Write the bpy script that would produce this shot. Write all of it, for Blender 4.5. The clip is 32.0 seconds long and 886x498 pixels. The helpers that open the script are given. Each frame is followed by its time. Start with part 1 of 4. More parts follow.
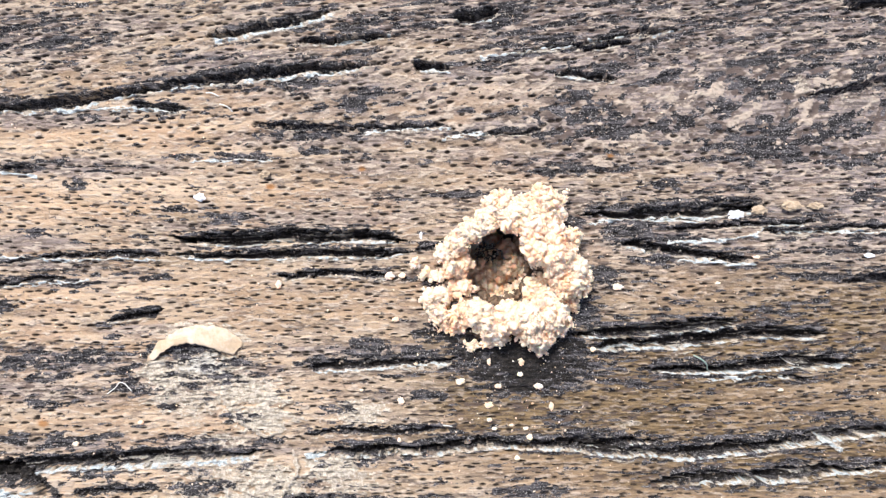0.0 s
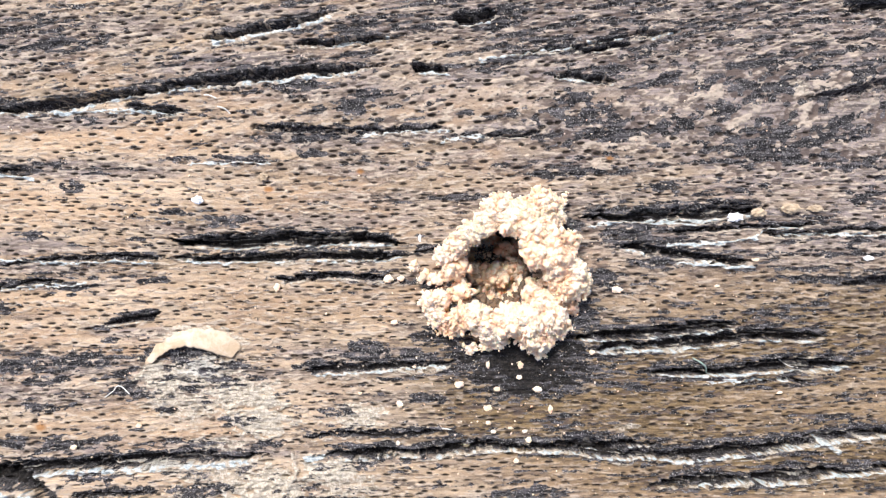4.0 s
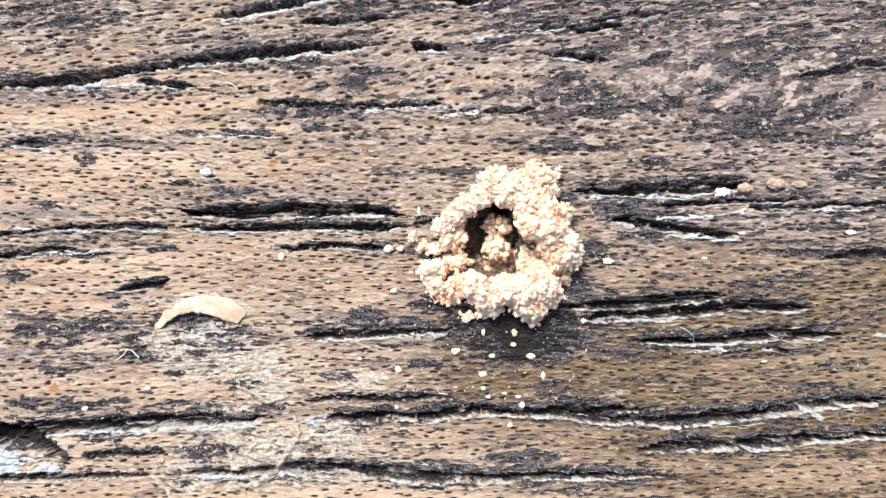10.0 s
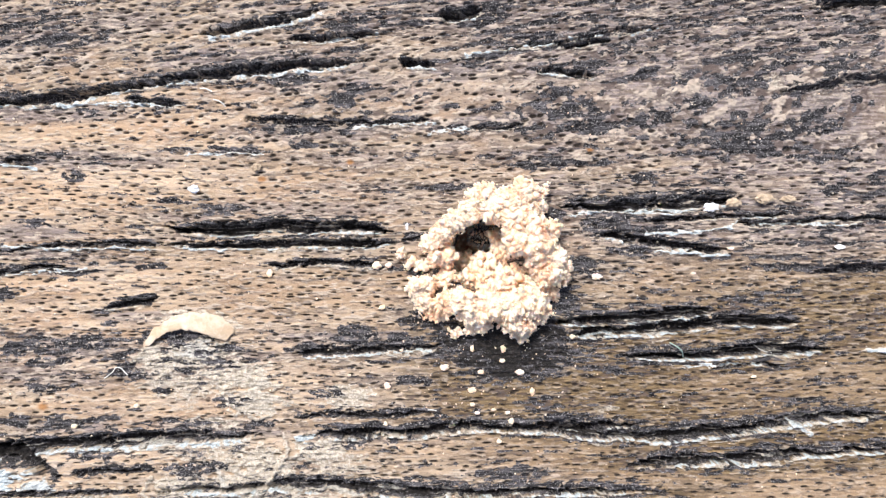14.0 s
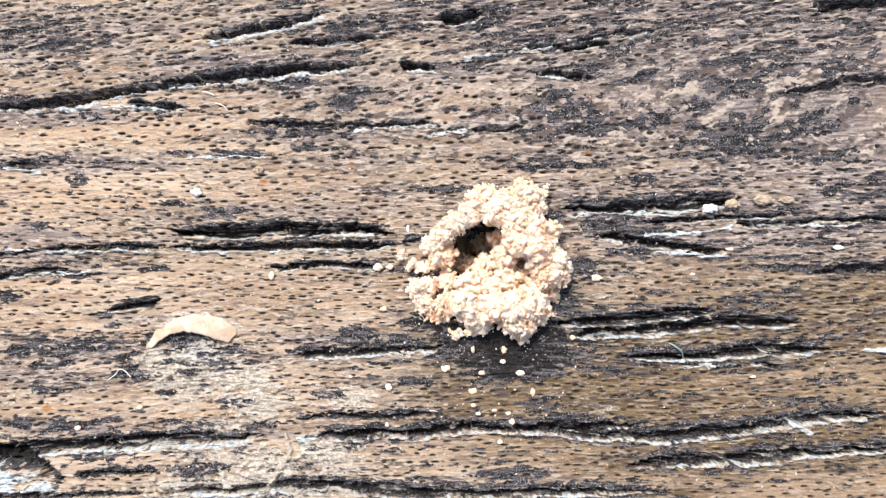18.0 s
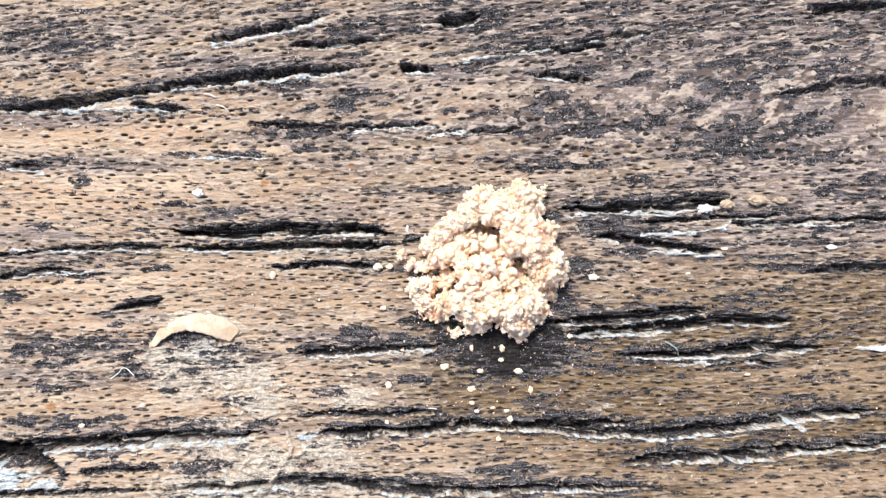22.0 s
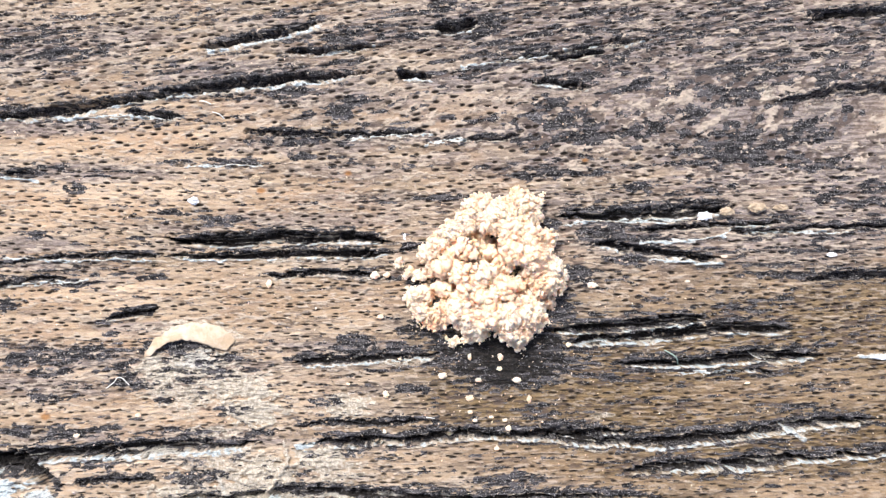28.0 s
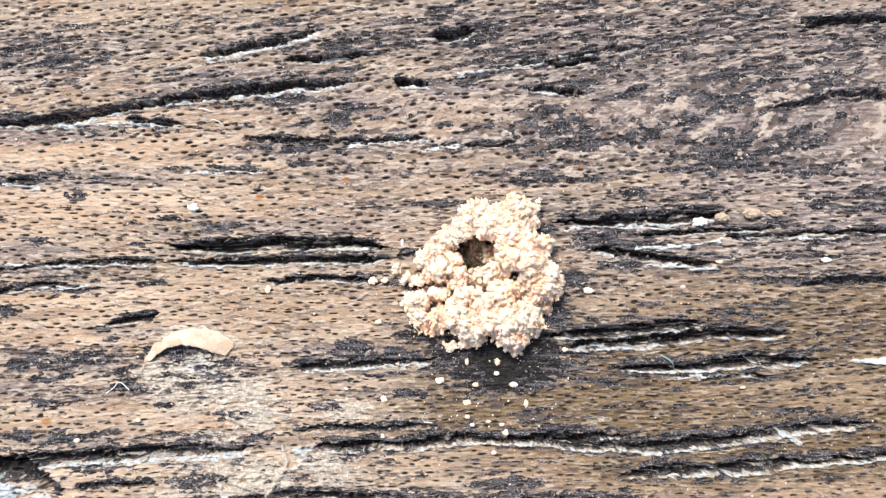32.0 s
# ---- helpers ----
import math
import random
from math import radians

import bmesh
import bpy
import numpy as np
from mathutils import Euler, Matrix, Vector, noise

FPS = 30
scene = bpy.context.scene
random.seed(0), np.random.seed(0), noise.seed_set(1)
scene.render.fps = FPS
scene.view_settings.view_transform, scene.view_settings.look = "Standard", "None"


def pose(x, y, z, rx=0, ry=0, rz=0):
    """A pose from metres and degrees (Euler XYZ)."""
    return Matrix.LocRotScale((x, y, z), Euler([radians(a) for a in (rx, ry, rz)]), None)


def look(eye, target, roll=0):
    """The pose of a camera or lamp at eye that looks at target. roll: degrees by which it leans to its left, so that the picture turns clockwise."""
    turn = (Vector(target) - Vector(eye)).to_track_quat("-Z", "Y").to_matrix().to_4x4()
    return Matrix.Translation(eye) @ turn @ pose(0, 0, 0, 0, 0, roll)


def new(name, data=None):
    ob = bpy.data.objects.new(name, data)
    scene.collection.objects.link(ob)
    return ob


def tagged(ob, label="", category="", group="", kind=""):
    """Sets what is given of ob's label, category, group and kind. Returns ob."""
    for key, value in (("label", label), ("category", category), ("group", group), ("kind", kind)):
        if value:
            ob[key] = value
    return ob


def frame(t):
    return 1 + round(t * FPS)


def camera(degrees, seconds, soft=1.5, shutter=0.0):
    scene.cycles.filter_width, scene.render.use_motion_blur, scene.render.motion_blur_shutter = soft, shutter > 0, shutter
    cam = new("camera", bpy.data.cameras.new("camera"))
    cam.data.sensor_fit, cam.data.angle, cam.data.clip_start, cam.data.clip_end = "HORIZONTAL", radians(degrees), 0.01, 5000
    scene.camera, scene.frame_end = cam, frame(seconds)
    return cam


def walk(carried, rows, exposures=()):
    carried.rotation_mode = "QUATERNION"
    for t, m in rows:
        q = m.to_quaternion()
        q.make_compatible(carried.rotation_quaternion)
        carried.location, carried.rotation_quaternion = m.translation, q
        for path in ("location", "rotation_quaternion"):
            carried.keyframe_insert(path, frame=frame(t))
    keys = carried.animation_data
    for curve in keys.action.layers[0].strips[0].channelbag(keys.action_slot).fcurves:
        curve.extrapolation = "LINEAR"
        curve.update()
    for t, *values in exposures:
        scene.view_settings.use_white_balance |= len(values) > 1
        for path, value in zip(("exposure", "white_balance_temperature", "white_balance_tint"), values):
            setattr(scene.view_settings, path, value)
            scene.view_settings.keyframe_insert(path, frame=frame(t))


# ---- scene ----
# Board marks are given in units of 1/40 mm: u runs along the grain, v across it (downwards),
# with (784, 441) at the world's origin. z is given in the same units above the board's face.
U = 0.025e-3


def at(u, v, z=0.0):
    return Vector(((u - 784) * U, (441 - v) * U, z * U))


# ---- camera ----
cam = camera(62, 32.0, soft=1.3)
PATH = [
    (0, pose(-0.000000, 0.000000, 0.032620, 0.013, 0.004, 0.000)),
    (0.5, pose(-0.000071, 0.000204, 0.032704, -0.234, -0.153, -0.007)),
    (1, pose(-0.000073, 0.000105, 0.032728, -0.059, -0.191, 0.024)),
    (1.5, pose(-0.000103, 0.000222, 0.032809, -0.356, -0.214, -0.007)),
    (2, pose(-0.000050, 0.000065, 0.032987, -0.051, -0.135, -0.018)),
    (2.5, pose(-0.000035, 0.000193, 0.032985, -0.181, -0.138, 0.005)),
    (3, pose(-0.000116, 0.000343, 0.032661, -0.350, -0.249, -0.004)),
    (3.5, pose(-0.000057, 0.000312, 0.032482, -0.277, -0.185, -0.021)),
    (5.5, pose(-0.000036, 0.000262, 0.032828, -0.299, -0.150, -0.006)),
    (6, pose(-0.000028, 0.000160, 0.032895, -0.289, -0.112, 0.015)),
    (6.5, pose(-0.000049, -0.000047, 0.033087, 0.017, -0.199, 0.058)),
    (7, pose(0.000025, -0.000450, 0.031907, -0.124, -0.118, 0.192)),
    (7.5, pose(-0.000023, -0.001570, 0.033711, 0.032, -0.085, 0.339)),
    (8, pose(0.000027, -0.001346, 0.033624, -0.253, -0.008, 0.493)),
    (8.5, pose(0.000019, -0.001350, 0.033779, -0.257, 0.076, 0.505)),
    (9, pose(0.000002, -0.001417, 0.034044, -0.251, 0.042, 0.478)),
    (9.5, pose(0.000140, -0.001326, 0.034224, -0.013, 0.172, 0.451)),
    (10, pose(0.000186, -0.001079, 0.033846, -0.152, 0.058, 0.391)),
    (10.5, pose(0.000210, -0.001022, 0.033523, 0.082, 0.041, 0.349)),
    (11, pose(0.000257, -0.000775, 0.033232, -0.058, 0.151, 0.348)),
    (11.5, pose(0.000267, -0.000755, 0.033365, -0.182, 0.145, 0.301)),
    (12, pose(0.000218, -0.000832, 0.033660, -0.068, 0.080, 0.321)),
    (12.5, pose(0.000233, -0.000789, 0.033935, -0.062, 0.085, 0.332)),
    (13, pose(0.000191, -0.000731, 0.034248, -0.299, 0.111, 0.265)),
    (13.5, pose(0.000076, -0.000801, 0.034288, -0.129, -0.008, 0.228)),
    (14, pose(0.000767, -0.000313, 0.033816, -0.182, 0.151, 0.154)),
    (14.5, pose(0.000694, -0.000318, 0.033752, -0.202, 0.098, 0.116)),
    (16.5, pose(0.000733, -0.000330, 0.034213, -0.197, 0.066, 0.063)),
    (17, pose(0.000806, -0.000306, 0.034108, -0.058, 0.200, 0.043)),
    (17.5, pose(0.000827, -0.000201, 0.033990, -0.100, 0.241, 0.017)),
    (18, pose(0.000799, -0.000414, 0.034038, 0.122, 0.252, -0.020)),
    (18.5, pose(0.000746, -0.000310, 0.034386, -0.036, 0.172, -0.032)),
    (19, pose(0.000708, -0.000319, 0.034703, -0.071, 0.081, -0.051)),
    (19.5, pose(0.000780, -0.000408, 0.034825, -0.009, 0.203, -0.071)),
    (20, pose(0.000703, -0.000244, 0.034713, -0.139, 0.087, -0.086)),
    (20.5, pose(0.000806, -0.000316, 0.034407, 0.151, 0.247, -0.064)),
    (21, pose(0.000727, -0.000268, 0.034406, -0.048, 0.089, -0.084)),
    (21.5, pose(0.000784, -0.000309, 0.034487, -0.046, 0.164, -0.075)),
    (22, pose(0.000741, -0.000247, 0.034495, -0.166, 0.074, -0.072)),
    (22.5, pose(0.000862, -0.000246, 0.034657, -0.172, 0.222, -0.053)),
    (23, pose(0.000755, -0.000250, 0.034762, -0.165, 0.023, -0.108)),
    (23.5, pose(0.000803, -0.000032, 0.034411, -0.340, 0.093, -0.110)),
    (24, pose(0.000774, -0.000131, 0.034167, -0.100, 0.088, -0.084)),
    (24.5, pose(0.000779, -0.000086, 0.034333, -0.146, 0.072, -0.119)),
    (25, pose(0.000871, -0.000332, 0.034406, 0.185, 0.227, -0.094)),
    (25.5, pose(0.000834, -0.000118, 0.034744, -0.105, 0.158, -0.139)),
    (27.5, pose(0.000843, 0.000095, 0.034221, -0.121, 0.064, -0.166)),
    (28, pose(0.000807, 0.000138, 0.034233, -0.181, 0.005, -0.139)),
    (28.5, pose(0.000895, 0.000091, 0.034333, -0.069, 0.104, -0.144)),
    (29, pose(0.000914, 0.000158, 0.034369, -0.088, 0.114, -0.160)),
    (29.5, pose(0.000798, -0.000008, 0.034203, 0.054, -0.008, -0.184)),
    (30, pose(0.000859, 0.000172, 0.033857, -0.064, 0.076, -0.167)),
    (30.5, pose(0.000901, 0.000298, 0.033880, -0.043, 0.030, -0.194)),
    (31, pose(0.000909, 0.000318, 0.034008, -0.097, 0.029, -0.229)),
    (31.5, pose(0.001000, 0.000316, 0.034069, -0.031, 0.154, -0.218)),
    (32, pose(0.001009, 0.000184, 0.034519, 0.183, 0.128, -0.212)),
]
walk(cam, PATH, exposures=[(0.0, 0.33, 6350, 11), (32.0, 0.33, 6350, 11)])

# ---- light: bright sky, sun from behind the board's upper edge ----
SUN_DIR = Vector((-0.30, 0.62, 0.95)).normalized()
world = bpy.data.worlds.new("sky")
scene.world = world
world.use_nodes = True
wn = world.node_tree
wn.nodes.clear()
sky = wn.nodes.new("ShaderNodeTexSky")
sky.sky_type = "NISHITA"
sky.sun_disc = False
sky.sun_elevation = math.asin(SUN_DIR.z)
sky.sun_rotation = math.atan2(SUN_DIR.x, SUN_DIR.y)
sky.air_density, sky.dust_density = 0.7, 5.0
bg = wn.nodes.new("ShaderNodeBackground")
bg.inputs["Strength"].default_value = 0.15
wo = wn.nodes.new("ShaderNodeOutputWorld")
wn.links.new(sky.outputs[0], bg.inputs[0])
wn.links.new(bg.outputs[0], wo.inputs[0])
sun_data = bpy.data.lights.new("sun", "SUN")
sun_data.energy, sun_data.angle, sun_data.color = 3.0, radians(12.0), (1.0, 0.965, 0.92)
sun = new("sun", sun_data)
sun.matrix_world = look(SUN_DIR * 2, (0, 0, 0))


# ---- materials ----
class Nodes:
    """Short hand for building a node material."""

    def __init__(self, name):
        self.mat = bpy.data.materials.new(name)
        self.mat.use_nodes = True
        self.tree = self.mat.node_tree
        self.tree.nodes.clear()
        self.out = self.add("ShaderNodeOutputMaterial")
        self.bsdf = self.add("ShaderNodeBsdfPrincipled")
        self.link(self.bsdf.outputs[0], self.out.inputs[0])

    def add(self, kind):
        return self.tree.nodes.new(kind)

    def link(self, a, b):
        self.tree.links.new(a, b)

    def put(self, socket, value):
        if isinstance(value, bpy.types.NodeSocket):
            self.link(value, socket)
        elif isinstance(value, tuple) and len(value) == 3 and socket.type == "RGBA":
            socket.default_value = (*value, 1)
        else:
            socket.default_value = value

    def mapped(self, scale):
        tc, mp = self.add("ShaderNodeTexCoord"), self.add("ShaderNodeMapping")
        mp.inputs["Scale"].default_value = scale
        self.link(tc.outputs["Object"], mp.inputs["Vector"])
        return mp.outputs[0]

    def noise(self, vector, scale, detail=4.0, rough=0.6):
        n = self.add("ShaderNodeTexNoise")
        self.link(vector, n.inputs["Vector"])
        n.inputs["Scale"].default_value, n.inputs["Detail"].default_value, n.inputs["Roughness"].default_value = scale, detail, rough
        return n.outputs["Fac"]

    def ramp(self, fac, a, b, lo=0.0, hi=1.0):
        r = self.add("ShaderNodeMapRange")
        r.interpolation_type = "SMOOTHSTEP"
        self.put(r.inputs["Value"], fac)
        r.inputs["From Min"].default_value, r.inputs["From Max"].default_value = a, b
        r.inputs["To Min"].default_value, r.inputs["To Max"].default_value = lo, hi
        return r.outputs["Result"]

    def mix(self, fac, a, b, kind="MIX"):
        m = self.add("ShaderNodeMix")
        m.data_type, m.blend_type = "RGBA", kind
        self.put(m.inputs["Factor"], fac), self.put(m.inputs["A"], a), self.put(m.inputs["B"], b)
        return m.outputs["Result"]

    def math(self, op, a, b):
        m = self.add("ShaderNodeMath")
        m.operation = op
        self.put(m.inputs[0], a), self.put(m.inputs[1], b)
        return m.outputs[0]

    def attribute(self, name):
        a = self.add("ShaderNodeAttribute")
        a.attribute_name = name
        return a.outputs["Fac"]

    def bump(self, height, distance, strength=1.0):
        b = self.add("ShaderNodeBump")
        b.inputs["Strength"].default_value, b.inputs["Distance"].default_value = strength, distance
        self.link(height, b.inputs["Height"])
        self.link(b.outputs[0], self.bsdf.inputs["Normal"])

    def finish(self, colour, rough, specular=0.3):
        self.put(self.bsdf.inputs["Base Color"], colour)
        self.put(self.bsdf.inputs["Roughness"], rough)
        self.bsdf.inputs["Specular IOR Level"].default_value = specular
        return self.mat


def board_material():
    n = Nodes("weathered_wood")
    along = n.mapped((0.10, 1.0, 1.0))
    every = n.mapped((1.0, 1.0, 1.0))
    broad = n.noise(along, 900, 4)
    fine = n.noise(along, 8000, 5, 0.7)
    flecks = n.noise(n.mapped((0.38, 1.0, 1.0)), 5200, 5, 0.72)
    light_flecks = n.noise(n.mapped((0.45, 1.0, 1.3)), 6400, 5, 0.72)
    grit = n.noise(every, 15000, 3, 0.7)
    crumbly = n.noise(every, 6500, 5, 0.75)
    patch = n.noise(every, 260, 3)

    def broken(name, depth):
        """A patch whose rim and body are broken up by fine grain."""
        loose_rim = n.math("MULTIPLY", n.math("SUBTRACT", 1.45, n.attribute(name)), depth)
        worn = n.math("ADD", n.attribute(name), n.math("MULTIPLY", n.math("SUBTRACT", n.math("ADD", n.math("MULTIPLY", flecks, 1.35), n.math("MULTIPLY", crumbly, 0.65)), 1.0), loose_rim))
        return n.ramp(worn, 0.32, 0.58)

    wood = n.mix(n.ramp(broad, 0.38, 0.62), (0.285, 0.218, 0.145), (0.470, 0.378, 0.275))
    wood = n.mix(n.ramp(patch, 0.47, 0.60, 0.0, 0.6), wood, (0.35, 0.235, 0.145))
    wood = n.mix(n.math("MULTIPLY", n.attribute("fresh"), 0.8), wood, n.mix(n.ramp(broad, 0.38, 0.62), (0.500, 0.350, 0.225), (0.660, 0.510, 0.362)))
    wood = n.mix(n.attribute("grey"), wood, n.mix(n.ramp(fine, 0.42, 0.58), (0.090, 0.080, 0.084), (0.300, 0.262, 0.258)))
    wood = n.mix(n.attribute("brown"), wood, n.mix(n.ramp(fine, 0.42, 0.58), (0.075, 0.050, 0.024), (0.225, 0.156, 0.076)))
    wood = n.mix(n.math("MULTIPLY", n.ramp(flecks, 0.53, 0.64, 0.0, 0.6), n.math("SUBTRACT", 1.0, n.math("MULTIPLY", n.attribute("fresh"), 0.7))), wood, (0.135, 0.10, 0.078))
    wood = n.mix(n.attribute("shred"), wood, (0.50, 0.425, 0.345))
    bare = n.math("SUBTRACT", 1.0, n.math("MULTIPLY", n.attribute("brown"), 0.85))
    wood = n.mix(n.math("MULTIPLY", n.ramp(light_flecks, 0.53, 0.63, 0.0, 0.5), bare), wood, (0.52, 0.43, 0.335))
    wood = n.mix(n.attribute("fleck"), wood, (0.10, 0.075, 0.064))
    film = n.mix(n.ramp(crumbly, 0.40, 0.62), (0.38, 0.335, 0.262), (0.63, 0.575, 0.485))
    film = n.mix(n.ramp(n.attribute("pale"), 0.64, 0.86), film, n.mix(n.ramp(crumbly, 0.42, 0.58), (0.40, 0.455, 0.47), (0.66, 0.735, 0.755)))
    wood = n.mix(broken("pale", 0.55), wood, film)
    wood = n.mix(n.attribute("rust"), wood, (0.36, 0.16, 0.04))
    threads = n.noise(n.mapped((0.16, 1.0, 1.0)), 5600, 4, 0.7)
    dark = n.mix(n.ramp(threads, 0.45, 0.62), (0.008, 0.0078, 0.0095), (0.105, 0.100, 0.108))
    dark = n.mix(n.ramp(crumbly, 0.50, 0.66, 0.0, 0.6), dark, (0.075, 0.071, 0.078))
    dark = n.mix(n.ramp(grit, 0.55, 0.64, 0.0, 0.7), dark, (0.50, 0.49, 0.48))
    # deepest values go near-black: shade painted below the heap, in cracks and hole
    dark = n.mix(n.ramp(n.attribute("mould_shade"), 0.93, 0.99, 0.0, 0.85), dark, n.mix(n.ramp(crumbly, 0.46, 0.64), (0.006, 0.005, 0.004), (0.030, 0.024, 0.019)))
    wood = n.mix(broken("mould_shade", 1.5), wood, dark)
    wood = n.mix(n.attribute("pore"), wood, (0.024, 0.018, 0.014))
    n.bump(n.math("ADD", n.math("ADD", flecks, crumbly), n.math("MULTIPLY", grit, 0.6)), 0.00008, 0.75)
    return n.finish(wood, n.ramp(grit, 0.3, 0.7, 0.6, 0.9), 0.25)


def frass_material(name, a, b, c):
    n = Nodes(name)
    every = n.mapped((1.0, 1.0, 1.0))
    info = n.add("ShaderNodeObjectInfo")
    geo = n.add("ShaderNodeNewGeometry")
    odd = n.math("FRACT", n.math("ADD", info.outputs["Random"], geo.outputs["Random Per Island"]), 0.0)
    colour = n.mix(odd, a, b)
    colour = n.mix(n.ramp(n.noise(every, 900, 4), 0.46, 0.62, 0.0, 0.75), colour, c)
    grit = n.noise(every, 14000, 3, 0.7)
    colour = n.mix(n.ramp(grit, 0.45, 0.75, 0.0, 0.25), colour, c)
    n.bump(grit, 0.00003, 0.5)
    mat = n.finish(colour, 0.75, 0.25)
    n.bsdf.inputs["Subsurface Weight"].default_value = 0.4
    n.bsdf.inputs["Subsurface Radius"].default_value = (1.0, 0.62, 0.38)
    n.bsdf.inputs["Subsurface Scale"].default_value = 0.00018
    return mat


def plain_material(name, a, b, scale, rough, bump=0.00003, specular=0.3):
    n = Nodes(name)
    grit = n.noise(n.mapped((1.0, 1.0, 1.0)), scale, 4, 0.65)
    n.bump(grit, bump, 0.7)
    return n.finish(n.mix(n.ramp(grit, 0.35, 0.65), a, b), rough, specular)


WOOD = board_material()
FRASS = frass_material("fresh_frass", (0.94, 0.705, 0.505), (0.955, 0.81, 0.65), (0.92, 0.555, 0.355))
FRASS_PUSHED = frass_material("pushed_frass", (0.935, 0.69, 0.49), (0.95, 0.795, 0.63), (0.91, 0.535, 0.335))
# darker frass copy, with the hole's shade put into its colour
FRASS_DEEP = frass_material("shaded_frass", (0.13, 0.092, 0.066), (0.22, 0.155, 0.11), (0.09, 0.06, 0.04))
CHIP_WHITE = plain_material("white_chip", (0.72, 0.76, 0.82), (0.86, 0.88, 0.90), 6000, 0.5)
CHIP_TAN = plain_material("tan_chip", (0.36, 0.28, 0.19), (0.50, 0.41, 0.30), 6000, 0.7)
FLAKE = plain_material("pale_splinter", (0.47, 0.365, 0.25), (0.64, 0.545, 0.435), 1300, 0.85, 0.0001)
FIBRE = plain_material("fibre", (0.70, 0.72, 0.68), (0.80, 0.80, 0.76), 9000, 0.5)
FIBRE_GREEN = plain_material("green_fibre", (0.22, 0.34, 0.29), (0.34, 0.44, 0.39), 9000, 0.5)
SHELL = plain_material("beetle_shell", (0.030, 0.024, 0.020), (0.075, 0.062, 0.055), 9000, 0.38, 0.00002, 0.5)
SOIL = plain_material("soil", (0.09, 0.07, 0.05), (0.20, 0.16, 0.12), 60, 0.9, 0.004)
BRISTLE = plain_material("beetle_bristle", (0.64, 0.64, 0.60), (0.80, 0.80, 0.77), 9000, 0.5)

# ---- noise on arrays ----
rng = np.random.default_rng(7)


def value_noise(x, y, seed):
    """Smooth noise between 0 and 1 on arrays."""
    table = np.random.default_rng(seed).random((256, 256))
    xi, yi = np.floor(x).astype(int), np.floor(y).astype(int)
    fx, fy = x - xi, y - yi
    fx, fy = fx * fx * (3 - 2 * fx), fy * fy * (3 - 2 * fy)
    a, b = table[xi & 255, yi & 255], table[(xi + 1) & 255, yi & 255]
    c, d = table[xi & 255, (yi + 1) & 255], table[(xi + 1) & 255, (yi + 1) & 255]
    return (a * (1 - fx) + b * fx) * (1 - fy) + (c * (1 - fx) + d * fx) * fy


def fbm(x, y, seed, octaves=4, gain=0.55):
    total, amount, norm = 0.0, 1.0, 0.0
    for k in range(octaves):
        total = total + amount * value_noise(x * 2**k + 17 * k, y * 2**k + 31 * k, seed + k)
        norm += amount
        amount *= gain
    return total / norm


def step(a, b, x):
    t = np.clip((x - a) / (b - a), 0, 1)
    return t * t * (3 - 2 * t)


# ---- the board's face, as a relief ----
def axis(lo, hi, fine, low_end, high_end, outer=36):
    """Fine steps between lo and hi, and widening ones out to the ends."""
    inner = np.arange(lo, hi + fine, fine)
    k = np.linspace(0, 1, outer + 1)[1:] ** 2.2
    return np.concatenate([(lo + (low_end - lo) * k)[::-1], inner, inner[-1] + (high_end - inner[-1]) * k])


us, vs = axis(-70, 1720, 1.8, -40000, 41600), axis(-70, 1010, 1.3, -2400, 3300)
GU, GV = np.meshgrid(us, vs, indexing="ij")


def grain_line(u, v):
    """The coordinate across the grain, which climbs to the right, more so near the board's upper side."""
    return v + u * (0.028 + 0.085 * step(330, 60, v)) + 22 * (value_noise(u / 420, v / 200, 3) - 0.5) * step(120, 400, v)


GS = grain_line(GU, GV)
near = step(-420, -60, GU) * step(2100, 1740, GU) * step(-420, -60, GV) * step(1400, 1030, GV)
relief = 5.0 * (fbm(GU / 260, GS / 34, 11, 4) - 0.5) + 3.6 * (fbm(GU / 70, GS / 9, 21, 3, 0.6) - 0.5)
relief += 2.0 * (fbm(GU / 11, GS / 6, 31, 2) - 0.5)
# this mask holds black mould and the shade painted along with it
mould_shade = np.zeros_like(GU)
pale = np.zeros_like(GU)
grey = np.zeros_like(GU)
rust = np.zeros_like(GU)
pore = np.zeros_like(GU)
fresh = np.zeros_like(GU)
brown = np.zeros_like(GU)
speck = fbm(GU / 16, GS / 7, 41, 3, 0.6)
streak = fbm(GU / 90, GS / 9, 51, 3, 0.6)
rag = fbm(GU / 13, GV / 6, 61, 3, 0.65) - 0.5
rubble = fbm(GU / 9, GV / 7, 65, 2, 0.6)
thread = fbm(GU / 38, GS / 3.8, 63, 3, 0.6) - 0.5


def window(u0, u1, v0, v1):
    return (slice(*np.searchsorted(us, (u0, u1))), slice(*np.searchsorted(vs, (v0, v1))))


inner = window(-70, 1720, -70, 1010)


def even(field):
    """The field with zero mean and unit spread over the worked part of the board."""
    return (field - field[inner].mean()) / field[inner].std()


dark_grain = even(0.65 * fbm(GU / 17, GS / 4.4, 45, 3, 0.6) + 0.35 * streak)
pale_grain = even(fbm(GU / 17, GS / 4.2, 47, 3, 0.6))
bright_grain = even(fbm(GU / 5.5, GV / 4.6, 49, 2, 0.6))
patchy = 0.40 * fbm(GU / 19, GS / 4.8, 44, 3, 0.62) + 0.18 * speck + 0.42 * streak
patchy = even(patchy)
density = 0.12 + 0.16 * step(200, 900, GU)


